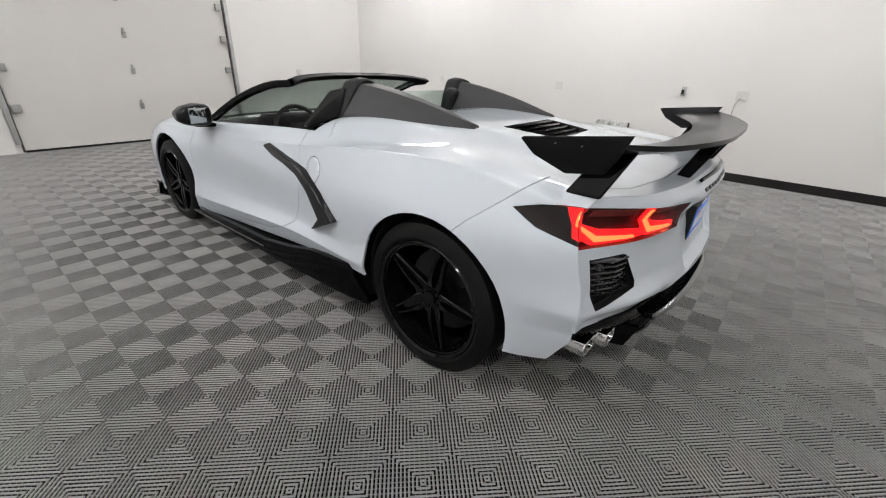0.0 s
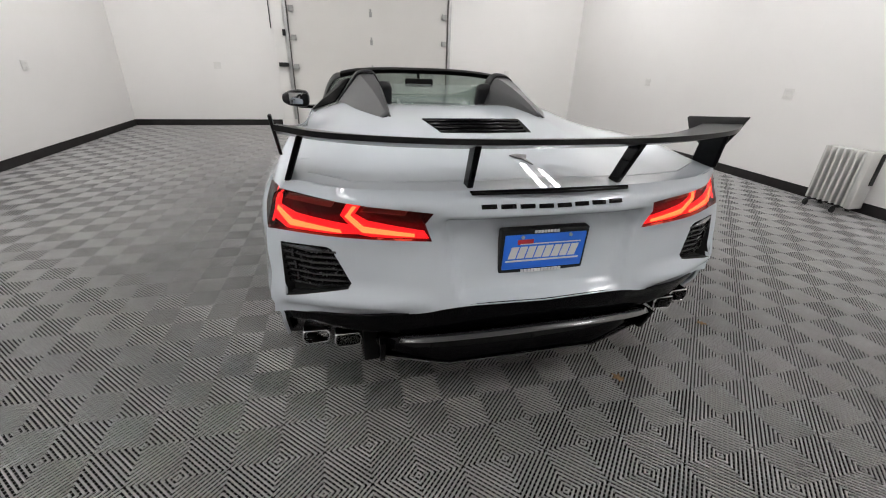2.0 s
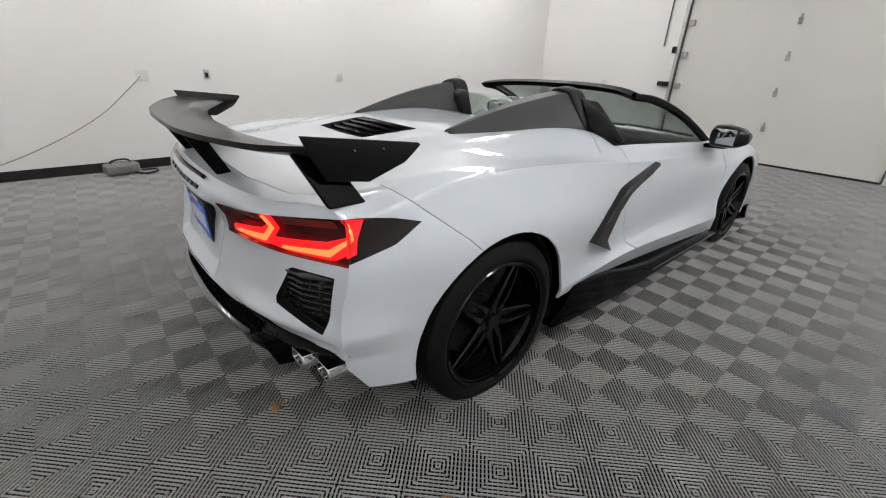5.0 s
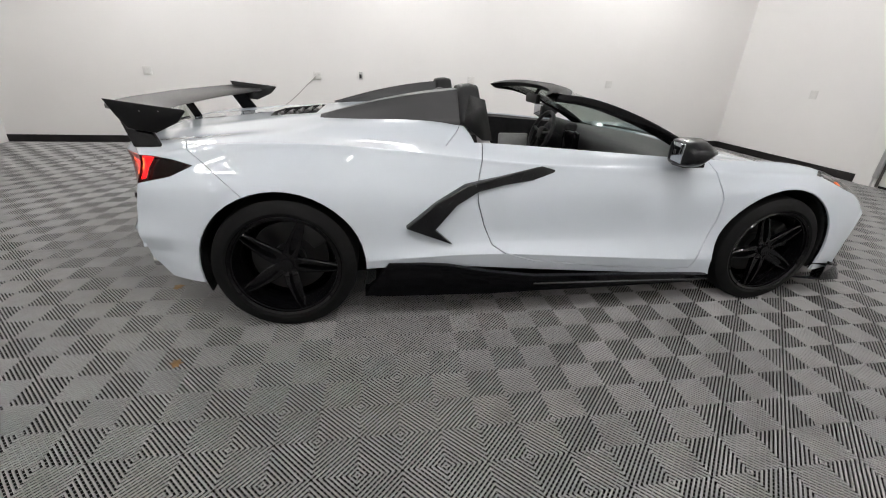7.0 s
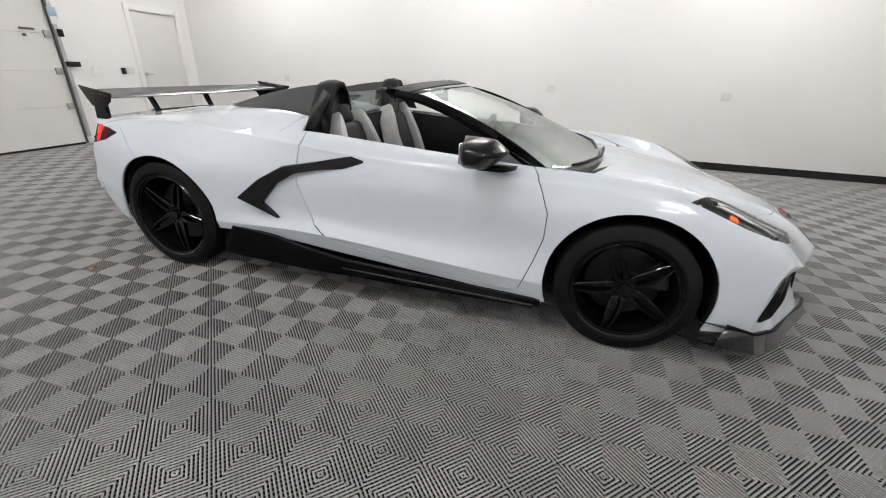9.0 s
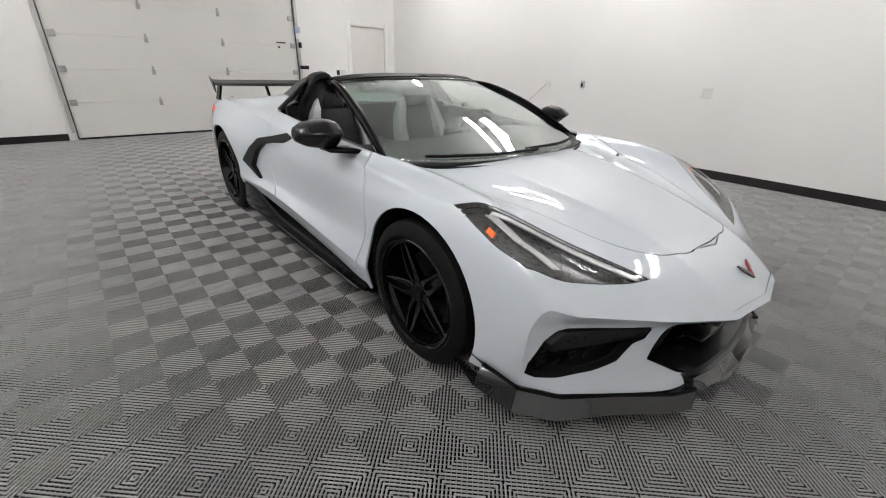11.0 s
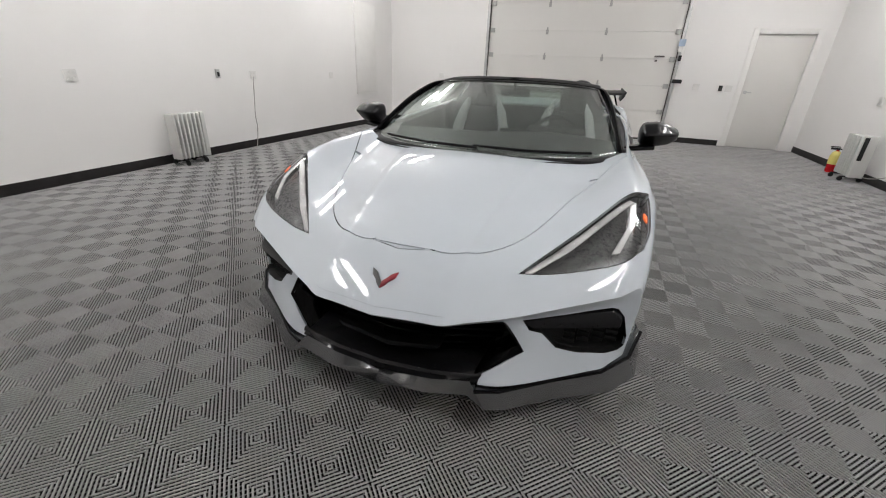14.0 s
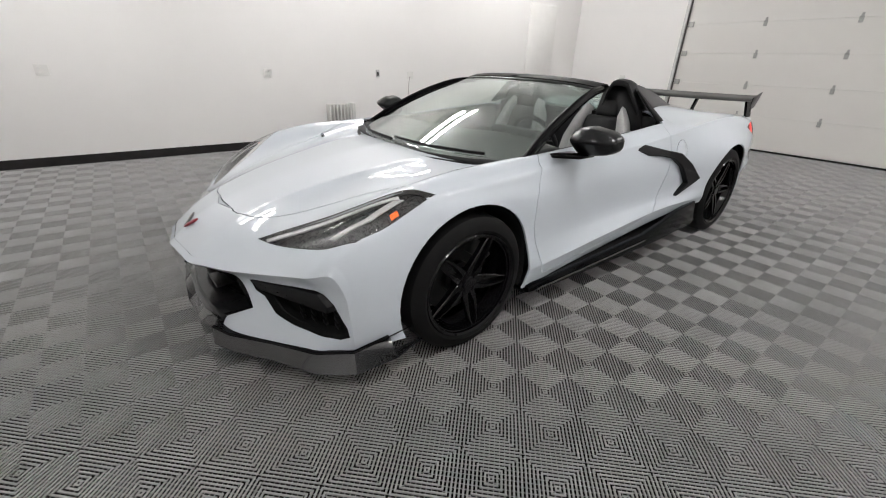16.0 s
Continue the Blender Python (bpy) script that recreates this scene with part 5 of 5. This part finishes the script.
# tonneau: vent, nacelles
dv = lamp_bowl(mirrored(deck_vent), .05, M_SATIN, "engine_vent", car, "black louvred engine vent")
for k in range(5):
    f = k / 4
    y = -1.275 - f * .225
    w = .238 - f * .038
    z = .990 - f * .032
    bm = bmesh.new()
    rows = [[(-w, y + .03, z - .012), (0, y + .03, z - .008), (w, y + .03, z - .012)], [(-w, y, z), (0, y, z + .004), (w, y, z)], [(-w, y - .012, z - .008), (0, y - .012, z - .004), (w, y - .012, z - .008)]]
    sheet(bm, rows)
    thick(part("louvre", bm, M_GLOSS, dv, "gloss black louvre"), .006)
NAC = [[(.335, -.41, .97), (.365, -.41, 1.10), (.405, -.41, 1.160), (.50, -.41, 1.156), (.548, -.41, 1.105), (.635, -.41, .985)],
       [(.34, -.62, .97), (.37, -.62, 1.08), (.402, -.62, 1.136), (.475, -.62, 1.130), (.52, -.62, 1.083), (.622, -.62, .985)],
       [(.36, -.90, .97), (.38, -.90, 1.05), (.40, -.90, 1.083), (.44, -.90, 1.078), (.48, -.90, 1.045), (.57, -.90, .985)],
       [(.385, -1.20, .97), (.388, -1.20, .994), (.396, -1.20, 1.002), (.405, -1.20, 1.001), (.42, -1.20, .992), (.45, -1.20, .97)]]
for s in (1, -1):
    bm = bmesh.new()
    G = [[tuple(q) for k in range(5) for q in ((1 - t) * row[k] + t * row[k + 1] for t in ((0, .25, .5, .75, 1) if k == 4 else (0, .25, .5, .75)))] for row in net(NAC, 1, 8)]
    V = sheet(bm, G)
    if s < 0:
        flipped(bm)
    nac = thick(part("nacelle", bm, M_NAC, car, "dark grey nacelle behind the seat", sharp=18), .008)
    bm = bmesh.new()
    arc = catmull([(.345, -.405, 1.03)] + NAC[0][1:], 6)
    sheet(bm, [[(s * (x * .985 + .007), y, z + dz) for x, _, z in arc] for y, dz in ((-.470, .001), (-.440, .009), (-.395, .013), (-.355, .004), (-.345, -.030))])
    thick(part("hoop_trim", bm, M_LEATHER, nac, "broad black padded hoop cap"), .010)
    bm = bmesh.new()
    inner = [bm.verts.new((s * x, y + .012, z - .008)) for x, y, z in arc] + [bm.verts.new((s * .66, -.38, .85)), bm.verts.new((s * .33, -.38, .85))]
    bm.faces.new(inner)
    thick(part("nacelle_front", bm, M_LEATHER, nac, "black padded front"), .01)
    bm = bmesh.new()
    vs = [bm.verts.new((s * x, y, z)) for x, y, z in ((.645, -.45, .985), (.785, -.385, .932), (.780, -.33, .930), (.60, -.335, 1.10), (.545, -.405, 1.118))]
    bm.faces.new(vs)
    thick(part("quarter_panel", bm, M_SATIN, nac, "dark quarter panel"), .012)

# windshield and its frame
BASE = [(0, 1.235, .812), (.30, 1.20, .808), (.55, 1.10, .805), (.70, 1.0, .81), (.792, .895, .824)]
HEAD = [(0, .22, 1.168), (.20, .215, 1.167), (.38, .195, 1.160), (.50, .165, 1.150), (.598, .11, 1.133)]
mid1 = [tuple(np.array(p) * (1 - f) + np.array(q) * f + np.array([0.0, .0, .028])) for (p, q, f) in ((p, q, .5) for p, q in zip(BASE, HEAD))]
G_WS = net([BASE, mid1, HEAD], 8, 10)
bm = bmesh.new()
sheet(bm, G_WS)
mirrored(bm)
ws = thick(part("windshield", bm, M_GLASS, car, "clear curved windshield glass"), .005)
ws.visible_shadow = False
for s in (1, -1):
    bm = bmesh.new()
    sheet(bm, G_WS[:, -3:] + [0, .002, .004])
    if s < 0:
        flipped(bm)
    thick(part("glass_border", bm, M_FRIT, ws, "black printed glass border"), .002)
bm = bmesh.new()
sheet(bm, G_WS[-2:, :-2] + [0, .002, .004])
mirrored(bm)
thick(part("glass_border", bm, M_FRIT, ws, "black printed glass border"), .002)
bm = bmesh.new()
hdr = [[(x, y + .02, z + .004) for x, y, z in catmull(HEAD, 5)], [(x, y - .03, z + .016) for x, y, z in catmull(HEAD, 5)], [(x, y - .075, z + .020) for x, y, z in catmull(HEAD, 5)], [(x, y - .115, z + .004) for x, y, z in catmull(HEAD, 5)], [(x, y - .07, z - .024) for x, y, z in catmull(HEAD, 5)], [(x, y + .02, z - .012) for x, y, z in catmull(HEAD, 5)]]
sheet(bm, hdr + [hdr[0]])
mirrored(bm)
hd = part("header", bm, M_SATIN, car, "black windshield header")
for s in (1, -1):
    bm = bmesh.new()
    line = catmull([(.782, .945, .820), (.742, .77, .925), (.692, .50, 1.047), (.636, .24, 1.126), (.590, .07, 1.143)], 6)
    w = np.linspace(1.1, .75, len(line))
    secs = [(.002, .004), (.013, -.003), (.015, -.028), (.006, -.048), (-.008, -.038), (-.012, .0)]
    V = []
    for p, k in zip(line, w):
        V.append([bm.verts.new((s * (p[0] + dx * k), p[1] + dn * .55 * k, p[2] + dn * k)) for dx, dn in secs])
    for a, b in zip(V, V[1:]):
        for i in range(6):
            bm.faces.new((a[i], a[(i + 1) % 6], b[(i + 1) % 6], b[i]))
    bm.faces.new(V[0])
    bm.faces.new(V[-1])
    part("windshield_pillar", bm, M_GLOSS, car, "black windshield pillar", sharp=40)
bm = bmesh.new()
box(bm, (-.11, .13, 1.050), (.11, .16, 1.110), .012, 3)
tube(bm, [(0, .15, 1.09), (0, .20, 1.165)], .012)
part("rear_view_mirror", bm, M_SATIN, car, "black rear-view mirror")
# cowl and wipers
bm = bmesh.new()
rows = [[(x, y + .055, z - .012) for x, y, z in catmull(BASE, 6)], [(x, y + .02, z - .016) for x, y, z in catmull(BASE, 6)], [(x, y - .06, z - .006) for x, y, z in catmull(BASE, 6)]]
sheet(bm, rows)
mirrored(bm)
thick(part("cowl", bm, M_SATIN, car, "black cowl panel"), .01)
for x0, x1 in ((-.62, .02), (-.02, .62)):
    bm = bmesh.new()
    pts = []
    for k in range(9):
        x = x0 + (x1 - x0) * k / 8
        y = float(np.interp(abs(x), [p[0] for p in BASE], [p[1] for p in BASE]))
        pts.append((x, y + .01 - .05 * k / 8 * (1 if x1 < .3 else 0) - .02, .833))
    tube(bm, pts, .008, 8)
    part("wiper", bm, M_SATIN, car, "black wiper")

# door mirrors
for s in (1, -1):
    bm = bmesh.new()
    loops = []
    for x, y0, y1, z0, z1 in ((.868, .60, .70, .872, .94), (.885, .572, .755, .845, .975), (.955, .565, .772, .842, .985), (1.035, .55, .738, .856, .972), (1.085, .575, .675, .885, .945)):
        loops.append([bm.verts.new((s * x, y, z)) for y, z in ((y0, z0 + .012), (y0, z1 - .012), ((y0 * .75 + y1 * .25), z1), ((y0 * .35 + y1 * .65), z1 - .006), (y1, (z0 + z1) / 2 + .01), ((y0 + y1) / 2, z0), ((y0 * .8 + y1 * .2), z0))])
    n = 7
    for a, b in zip(loops, loops[1:]):
        for i in range(n):
            bm.faces.new((a[i], a[(i + 1) % n], b[(i + 1) % n], b[i]))
    bm.faces.new(loops[0])
    bm.faces.new(loops[-1])
    mr = part("door_mirror", bm, M_SHINE, car, "gloss black door mirror")
    q = mr.modifiers.new("round", "BEVEL")
    q.width, q.segments, q.limit_method, q.angle_limit = .016, 3, "ANGLE", radians(20)
    bm = bmesh.new()
    box(bm, (-.066, -.004, -.046), (.066, .004, .046), .003, 2, Matrix.Translation((.960, .564, .915)) @ Matrix.Rotation(radians(-12), 4, "Z"))
    if s < 0:
        flipped(bm)
    part("mirror_glass", bm, M_MIRROR, mr, "silvered mirror glass")
    bm = bmesh.new()
    rows = [[(.79, .80, .842), (.86, .78, .848), (.96, .74, .856)], [(.79, .66, .842), (.86, .64, .848), (.96, .62, .856)]]
    sheet(bm, rows)
    if s < 0:
        flipped(bm)
    thick(part("mirror_arm", bm, M_GLOSS, mr, "black arm"), .02)

# ---- cabin
bm = bmesh.new()
box(bm, (-.78, -.42, .20), (.78, 1.0, .26))
box(bm, (-.72, -.44, .22), (.72, -.40, .95))
for s in (1, -1):
    lo, hi = sorted((s * .76, s * .80))
    box(bm, (lo, -.42, .22), (hi, .95, .83))
part("cabin_tub", bm, M_LEATHER, car, "black cabin lining")
for s in (1, -1):
    bm = bmesh.new()
    rows = [[(.805, -.36, .905), (.812, .2, .872), (.81, .62, .845), (.81, .9, .835)], [(.785, -.36, .915), (.785, .2, .882), (.785, .62, .852), (.785, .9, .84)], [(.745, -.36, .90), (.745, .2, .865), (.745, .62, .84), (.75, .9, .82)], [(.735, -.36, .55), (.735, .2, .52), (.735, .62, .5), (.74, .9, .5)]]
    sheet(bm, [catmull(r, 5) for r in rows])
    if s < 0:
        flipped(bm)
    thick(part("door_trim", bm, M_LEATHER, car, "black door trim"), .01)
    bm = bmesh.new()
    lo, hi = sorted((s * .700, s * .742))
    box(bm, (lo, .14, .58), (hi, .40, .74), .015, 3)
    part("door_armrest", bm, M_GREYLEA, car, "pale grey door armrest")
bm = bmesh.new()
rows = [[(-.78, 1.05, .80), (-.4, 1.18, .80), (0, 1.22, .80), (.4, 1.18, .80), (.78, 1.05, .80)], [(-.78, .80, .835), (-.4, .85, .84), (0, .85, .845), (.4, .85, .84), (.78, .80, .835)], [(-.78, .58, .83), (-.4, .58, .86), (0, .60, .835), (.4, .60, .825), (.78, .58, .82)], [(-.78, .54, .74), (-.4, .52, .76), (0, .56, .74), (.4, .57, .74), (.78, .54, .74)], [(-.78, .72, .5), (-.4, .72, .5), (0, .72, .5), (.4, .72, .5), (.78, .72, .5)]]
sheet(bm, net(rows, 6, 4))
thick(part("dashboard", bm, M_LEATHER, car, "black leather dashboard"), .01)
bm = bmesh.new()
box(bm, (-.56, .50, .79), (-.18, .60, .90), .03, 3)
part("instrument_hood", bm, M_LEATHER, car, "black instrument hood")
bm = bmesh.new()
box(bm, (-.17, .47, .70), (.02, .52, .86), .012, 2, Matrix.Translation((0, 0, 0)))
part("centre_screen", bm, M_GLOSS, car, "dark centre screen")
bm = bmesh.new()
box(bm, (-.12, -.36, .26), (.12, .60, .62), .03, 3)
box(bm, (.05, -.30, .60), (.13, .56, .72), .02, 3)
part("centre_console", bm, M_LEATHER, car, "black centre console")
sw = new("steering_wheel")
sw.parent = car
sw.matrix_basis = pose(-.37, .38, .80, 90 - 22, 0, 0)
bm = bmesh.new()
ringp = [(.175 * math.cos(a), .165 * math.sin(a), 0) for a in np.linspace(0, 2 * math.pi, 37)]
tube(bm, ringp, .015, 10, False)
part("wheel_rim", bm, M_LEATHER, sw, "black leather rim")
bm = bmesh.new()
box(bm, (-.06, -.05, -.03), (.06, .05, .012), .02, 3)
for a in (0.15, math.pi - .15, -1.9, -1.24):
    tube(bm, [(.05 * math.cos(a), .04 * math.sin(a), 0), (.17 * math.cos(a), .16 * math.sin(a), 0)], .012, 8)
part("wheel_hub", bm, M_SATIN, sw)


def seat(s):
    st = new("seat")
    st.parent = car
    st.matrix_basis = pose(s * .375, -.02, .27)
    st["label"] = "black bucket seat with pale grey bolsters"
    bm = bmesh.new()
    box(bm, (-.19, -.12, .06), (.19, .42, .20), .05, 3)
    part("cushion", bm, M_LEATHER, st)
    tilt = Matrix.Translation((0, -.14, .12)) @ Matrix.Rotation(radians(20), 4, "X")
    bm = bmesh.new()
    box(bm, (-.15, -.09, .0), (.15, .02, .58), .045, 3, tilt)
    part("backrest", bm, M_LEATHER, st)
    bm = bmesh.new()
    box(bm, (-.088, -.08, .56), (.088, .01, .78), .04, 4, tilt)
    part("headrest", bm, M_LEATHER, st)
    for q in (-1, 1):
        bm = bmesh.new()
        prof = [(q * .16, .10), (q * .245, .08), (q * .25, .38), (q * .20, .55), (q * .135, .65), (q * .13, .56), (q * .175, .40)]
        prism(bm, prof, 1, -.07, .055, .018)
        bmesh.ops.transform(bm, matrix=tilt, verts=bm.verts[:])
        part("back_bolster", bm, M_GREYLEA, st, "pale grey bolster")
        bm = bmesh.new()
        lo, hi = sorted((q * .15, q * .26))
        box(bm, (lo, -.10, .06), (hi, .40, .235), .045, 3)
        part("seat_bolster", bm, M_LEATHER, st)
    return st


seat(1)
seat(-1)
bm = bmesh.new()
box(bm, (-.34, -.425, .94), (.34, -.415, 1.10), .004)
rg = part("rear_window", bm, M_GLASS, car, "small rear window between the nacelles")


# ---- wheels
def make_wheel(r, w, rim_r, front_face):
    """A wheel whose axle is x and whose outer face looks to +x, about its own middle."""
    e = new("wheel")
    e["label"] = "gloss black five-spoke wheel with low tyre"
    n = 64
    bm = bmesh.new()
    prof = [(rim_r - .004, -w / 2 + .012), (rim_r + .02, -w / 2 - .002), (r - .03, -w / 2 + .004), (r - .006, -w / 2 + .022), (r, -w / 2 + .045), (r, w / 2 - .045), (r - .006, w / 2 - .022), (r - .03, w / 2 - .004), (rim_r + .02, w / 2 + .002), (rim_r - .004, w / 2 - .012)]
    rows = [[(x, rr * math.cos(a), rr * math.sin(a)) for a in np.linspace(0, 2 * math.pi, n + 1)] for rr, x in prof]
    sheet(bm, rows)
    bmesh.ops.remove_doubles(bm, verts=bm.verts[:], dist=1e-5)
    part("tyre", bm, M_RUBBER, e, "black low-profile tyre")
    bm = bmesh.new()
    prof = [(rim_r - .002, w / 2 - .012), (rim_r + .008, w / 2 - .004), (rim_r + .004, w / 2 + .001), (rim_r - .008, w / 2 - .005), (rim_r - .010, w / 2 - .014), (rim_r - .016, w / 2 - .015), (rim_r - .018, w / 2 - .03), (rim_r - .035, w / 2 - .06), (rim_r - .04, -w / 2 + .02), (rim_r, -w / 2 + .008)]
    rows = [[(x, rr * math.cos(a), rr * math.sin(a)) for a in np.linspace(0, 2 * math.pi, n + 1)] for rr, x in prof]
    sheet(bm, rows)
    bmesh.ops.remove_doubles(bm, verts=bm.verts[:], dist=1e-5)
    rim = part("rim", bm, M_RIM, e, "gloss black rim")
    f = front_face
    R1 = rim_r - .012
    for k in range(5):
        bm = bmesh.new()
        rot = Matrix.Rotation(2 * math.pi * k / 5 + math.pi / 2, 4, "X")
        # stations along the spoke: place, half width, half width of the groove, face, depth
        st = [(.030, .030, .003, f - .026, .04), (.058, .037, .006, f - .018, .04), (.10, .037, .014, f - .010, .036), (.155, .031, .0155, f - .005, .032), (.205, .025, .0125, f - .003, .03), (R1 - .012, .0185, .006, f - .003, .03), (R1, .022, .005, f - .004, .03)]
        V = []
        for y, w2, g, x, dp in st:
            sec = ((x - .004, -w2), (x, -w2 + .004), (x, -g - .002), (x - .026, -g + .001), (x - .026, g - .001), (x, g + .002), (x, w2 - .004), (x - .004, w2), (x - dp, w2 * .8), (x - dp, -w2 * .8))
            V.append([bm.verts.new(rot @ Vector((xx, y, zz))) for xx, zz in sec])
        for a, b in zip(V, V[1:]):
            for i in range(10):
                bm.faces.new((a[i], a[(i + 1) % 10], b[(i + 1) % 10], b[i]))
        bm.faces.new(V[0])
        bm.faces.new(V[-1])
        ob = part("spoke", bm, M_RIM, rim, sharp=30)
    bm = bmesh.new()
    rx = Matrix.Rotation(math.pi / 2, 4, "Y")
    cylinder(bm, .062, .05, Matrix.Translation((f - .048, 0, 0)) @ rx, 30, .056)
    cylinder(bm, .033, .012, Matrix.Translation((f - .018, 0, 0)) @ rx, 24, .030)
    for k in range(5):
        a = 2 * math.pi * (k + .5) / 5 + math.pi / 2
        cylinder(bm, .011, .02, Matrix.Translation((f - .028, .048 * math.cos(a), .048 * math.sin(a))) @ rx, 6)
    part("hub", bm, M_RIM, rim)
    bm = bmesh.new()
    cylinder(bm, rim_r * .72, .028, Matrix.Translation((f - .13, 0, 0)) @ rx, 48)
    cylinder(bm, .08, .05, Matrix.Translation((f - .11, 0, 0)) @ rx, 30)
    part("brake_disc", bm, M_DISC, e, "grey iron brake disc")
    bm = bmesh.new()
    rr0, rr1 = rim_r * .52, rim_r * .82
    poly = [(rr0 * math.cos(a), rr0 * math.sin(a)) for a in np.linspace(-.42, .42, 7)] + [(rr1 * math.cos(a), rr1 * math.sin(a)) for a in np.linspace(.42, -.42, 9)]
    prism(bm, poly, 0, f - .17, f - .075, .008)
    part("caliper", bm, M_CALIPER, e, "dark grey caliper")
    return e


def set_wheel(e, x, y, z, turn):
    e.parent = car
    e.matrix_basis = pose(x, y, z) @ Matrix.Rotation(turn[0], 4, "Z") @ Matrix.Rotation(turn[1], 4, "X")


wr = make_wheel(.345, .30, .262, .128)
wf = make_wheel(.327, .245, .245, .108)
set_wheel(wr, .80, AXLE_R, .343, (0, .86))
set_wheel(wf, .818, AXLE_F, .325, (0, .40))
for src, x, y, z, a in ((wr, -.80, AXLE_R, .343, .94), (wf, -.818, AXLE_F, .325, .8)):
    c = copy_thing(src, pose(0, 0, 0))
    set_wheel(c, x, y, z, (math.pi, a))

# nose badge
badge = new("nose_badge")
badge.parent = car
badge["label"] = "small crossed badge, one half red"
badge.matrix_basis = pose(0, 2.297, .536, -38, 0, 0) @ Matrix.Scale(.82, 4)
for s, mat in ((1, M_BADGE), (-1, M_BADGER)):
    bm = bmesh.new()
    prism(bm, [(s * .062, -.040), (s * .034, -.022), (s * .020, -.004), (s * .001, .018), (s * .001, .048), (s * .020, .030), (s * .030, .012), (s * .052, -.006)], 2, -.004, .006, .001)
    part("badge_wing", bm, mat, badge)
bm = bmesh.new()
prism(bm, [(-.035, .03), (.0, .045), (.035, .03), (.022, .0), (.012, -.012), (.016, -.075), (.011, -.075), (-.004, -.012), (-.02, .0)], 2, 0, .004, .001)
ob = part("deck_badge", bm, M_BADGE, car, "small grey badge on the deck")
ob.matrix_basis = pose(.01, -1.86, .9285, 5.5, 0, 0)

# ---------------------------------------------------------------- the floor
CELL, GX, GY = 0.1524, -0.1524, -2.058
RIBS, RIB_TOP, RIB_MID, RIB_FOOT = 16, 0.14, 0.32, 0.475
RIB_SAG, RIB_DROP, RIB_BASE = 0.0006, 0.0020, 0.0048


def tile_shape():
    """One floor tile of two by two squares; the ribs of each run on the slant and turn about from square to square."""
    verts, faces = [], []

    S = CELL
    cut = lambda c: ((c, 0.0), (0.0, c)) if c <= S else ((S, c - S), (c - S, S))

    def strip(c1, c2, turned, ox, oy, z1, z2):
        """A band across a square on the slant, from height z1 to z2."""
        (a1, b1), (a2, b2) = cut(c1), cut(c2)
        pts = [(*a1, z1)] + ([(S, 0.0, (z1 + z2) / 2)] if c1 < S < c2 else []) + [(*a2, z2), (*b2, z2)] + ([(0.0, S, (z1 + z2) / 2)] if c1 < S < c2 else []) + [(*b1, z1)]
        k = len(verts)
        verts.extend(((S - p[0] if turned else p[0]) + ox, p[1] + oy, p[2]) for p in pts)
        f = list(range(k, k + len(pts)))
        faces.append(f[::-1] if turned else f)

    def wall(c, turned, ox, oy, z1, z2, back):
        p, q = (((S - u[0] if turned else u[0]) + ox, u[1] + oy) for u in cut(c))
        k = len(verts)
        verts.extend([(*q, z1), (*p, z1), (*p, z2), (*q, z2)])
        f = [k, k + 1, k + 2, k + 3]
        faces.append(f[::-1] if back != turned else f)

    pitch = 2 * CELL / RIBS
    for i in (0, 1):
        for j in (0, 1):
            turned = (i + j) % 2 == 1
            for k in range(RIBS):
                c = (k + 0.5) * pitch
                a, m, b = RIB_TOP * pitch / 2, RIB_MID * pitch / 2, RIB_FOOT * pitch / 2
                strip(c - b, c - m, turned, i * S, j * S, -RIB_DROP, -RIB_SAG)
                strip(c - m, c - a, turned, i * S, j * S, -RIB_SAG, 0.0)
                strip(c - a, c + a, turned, i * S, j * S, 0.0, 0.0)
                strip(c + a, c + m, turned, i * S, j * S, 0.0, -RIB_SAG)
                strip(c + m, c + b, turned, i * S, j * S, -RIB_SAG, -RIB_DROP)
                wall(c - b, turned, i * S, j * S, -RIB_DROP, -RIB_BASE, False)
                wall(c + b, turned, i * S, j * S, -RIB_DROP, -RIB_BASE, True)
            for k in range(12):
                c = (k + 0.5) * 2 * S / 12
                strip(c - 0.002, c + 0.002, not turned, i * S, j * S, -0.0085, -0.0085)
    return verts, faces


tv, tf = tile_shape()
tile_mesh = bpy.data.meshes.new("floor_tile")
tile_mesh.from_pydata(tv, [], tf)
tile_mesh.materials.append(M_TILE)
# Slab below the open tiles, coloured near black for the shade in their gaps.
floor = slab("floor", [((ROOM_W, ROOM_S - 0.1, -0.12), (ROOM_E, ROOM_N + 0.1, -0.018))], M_GAPSHADE)
far = []
for i in range(-28, 32, 2):
    for j in range(-30, 52, 2):
        x, y = GX + i * CELL, GY + j * CELL
        if not (ROOM_W - 2 * CELL < x < ROOM_E and ROOM_S - 2 * CELL < y < ROOM_N):
            continue
        cx, cy = x + CELL, y + CELL
        if abs(cx) < 2.4 and abs(cy) < 3.4 and not (abs(cx) < 0.6 and abs(cy) < 1.8):
            ob = new("floor_tile", tile_mesh)
            ob.location = (x, y, 0)
            ob.parent = floor
        else:
            far.append((x, y))
tva = np.array(tv)
allv = np.concatenate([tva + (x, y, 0) for x, y in far])
allf = []
for k in range(len(far)):
    o = k * len(tv)
    allf.extend([[v + o for v in f] for f in tf])
far_mesh = bpy.data.meshes.new("far_floor_tiles")
far_mesh.from_pydata(allv.tolist(), [], allf)
far_mesh.materials.append(M_TILE)
ob = new("far_floor_tiles", far_mesh)
ob.parent = floor
tagged(ob, kind="stuff")
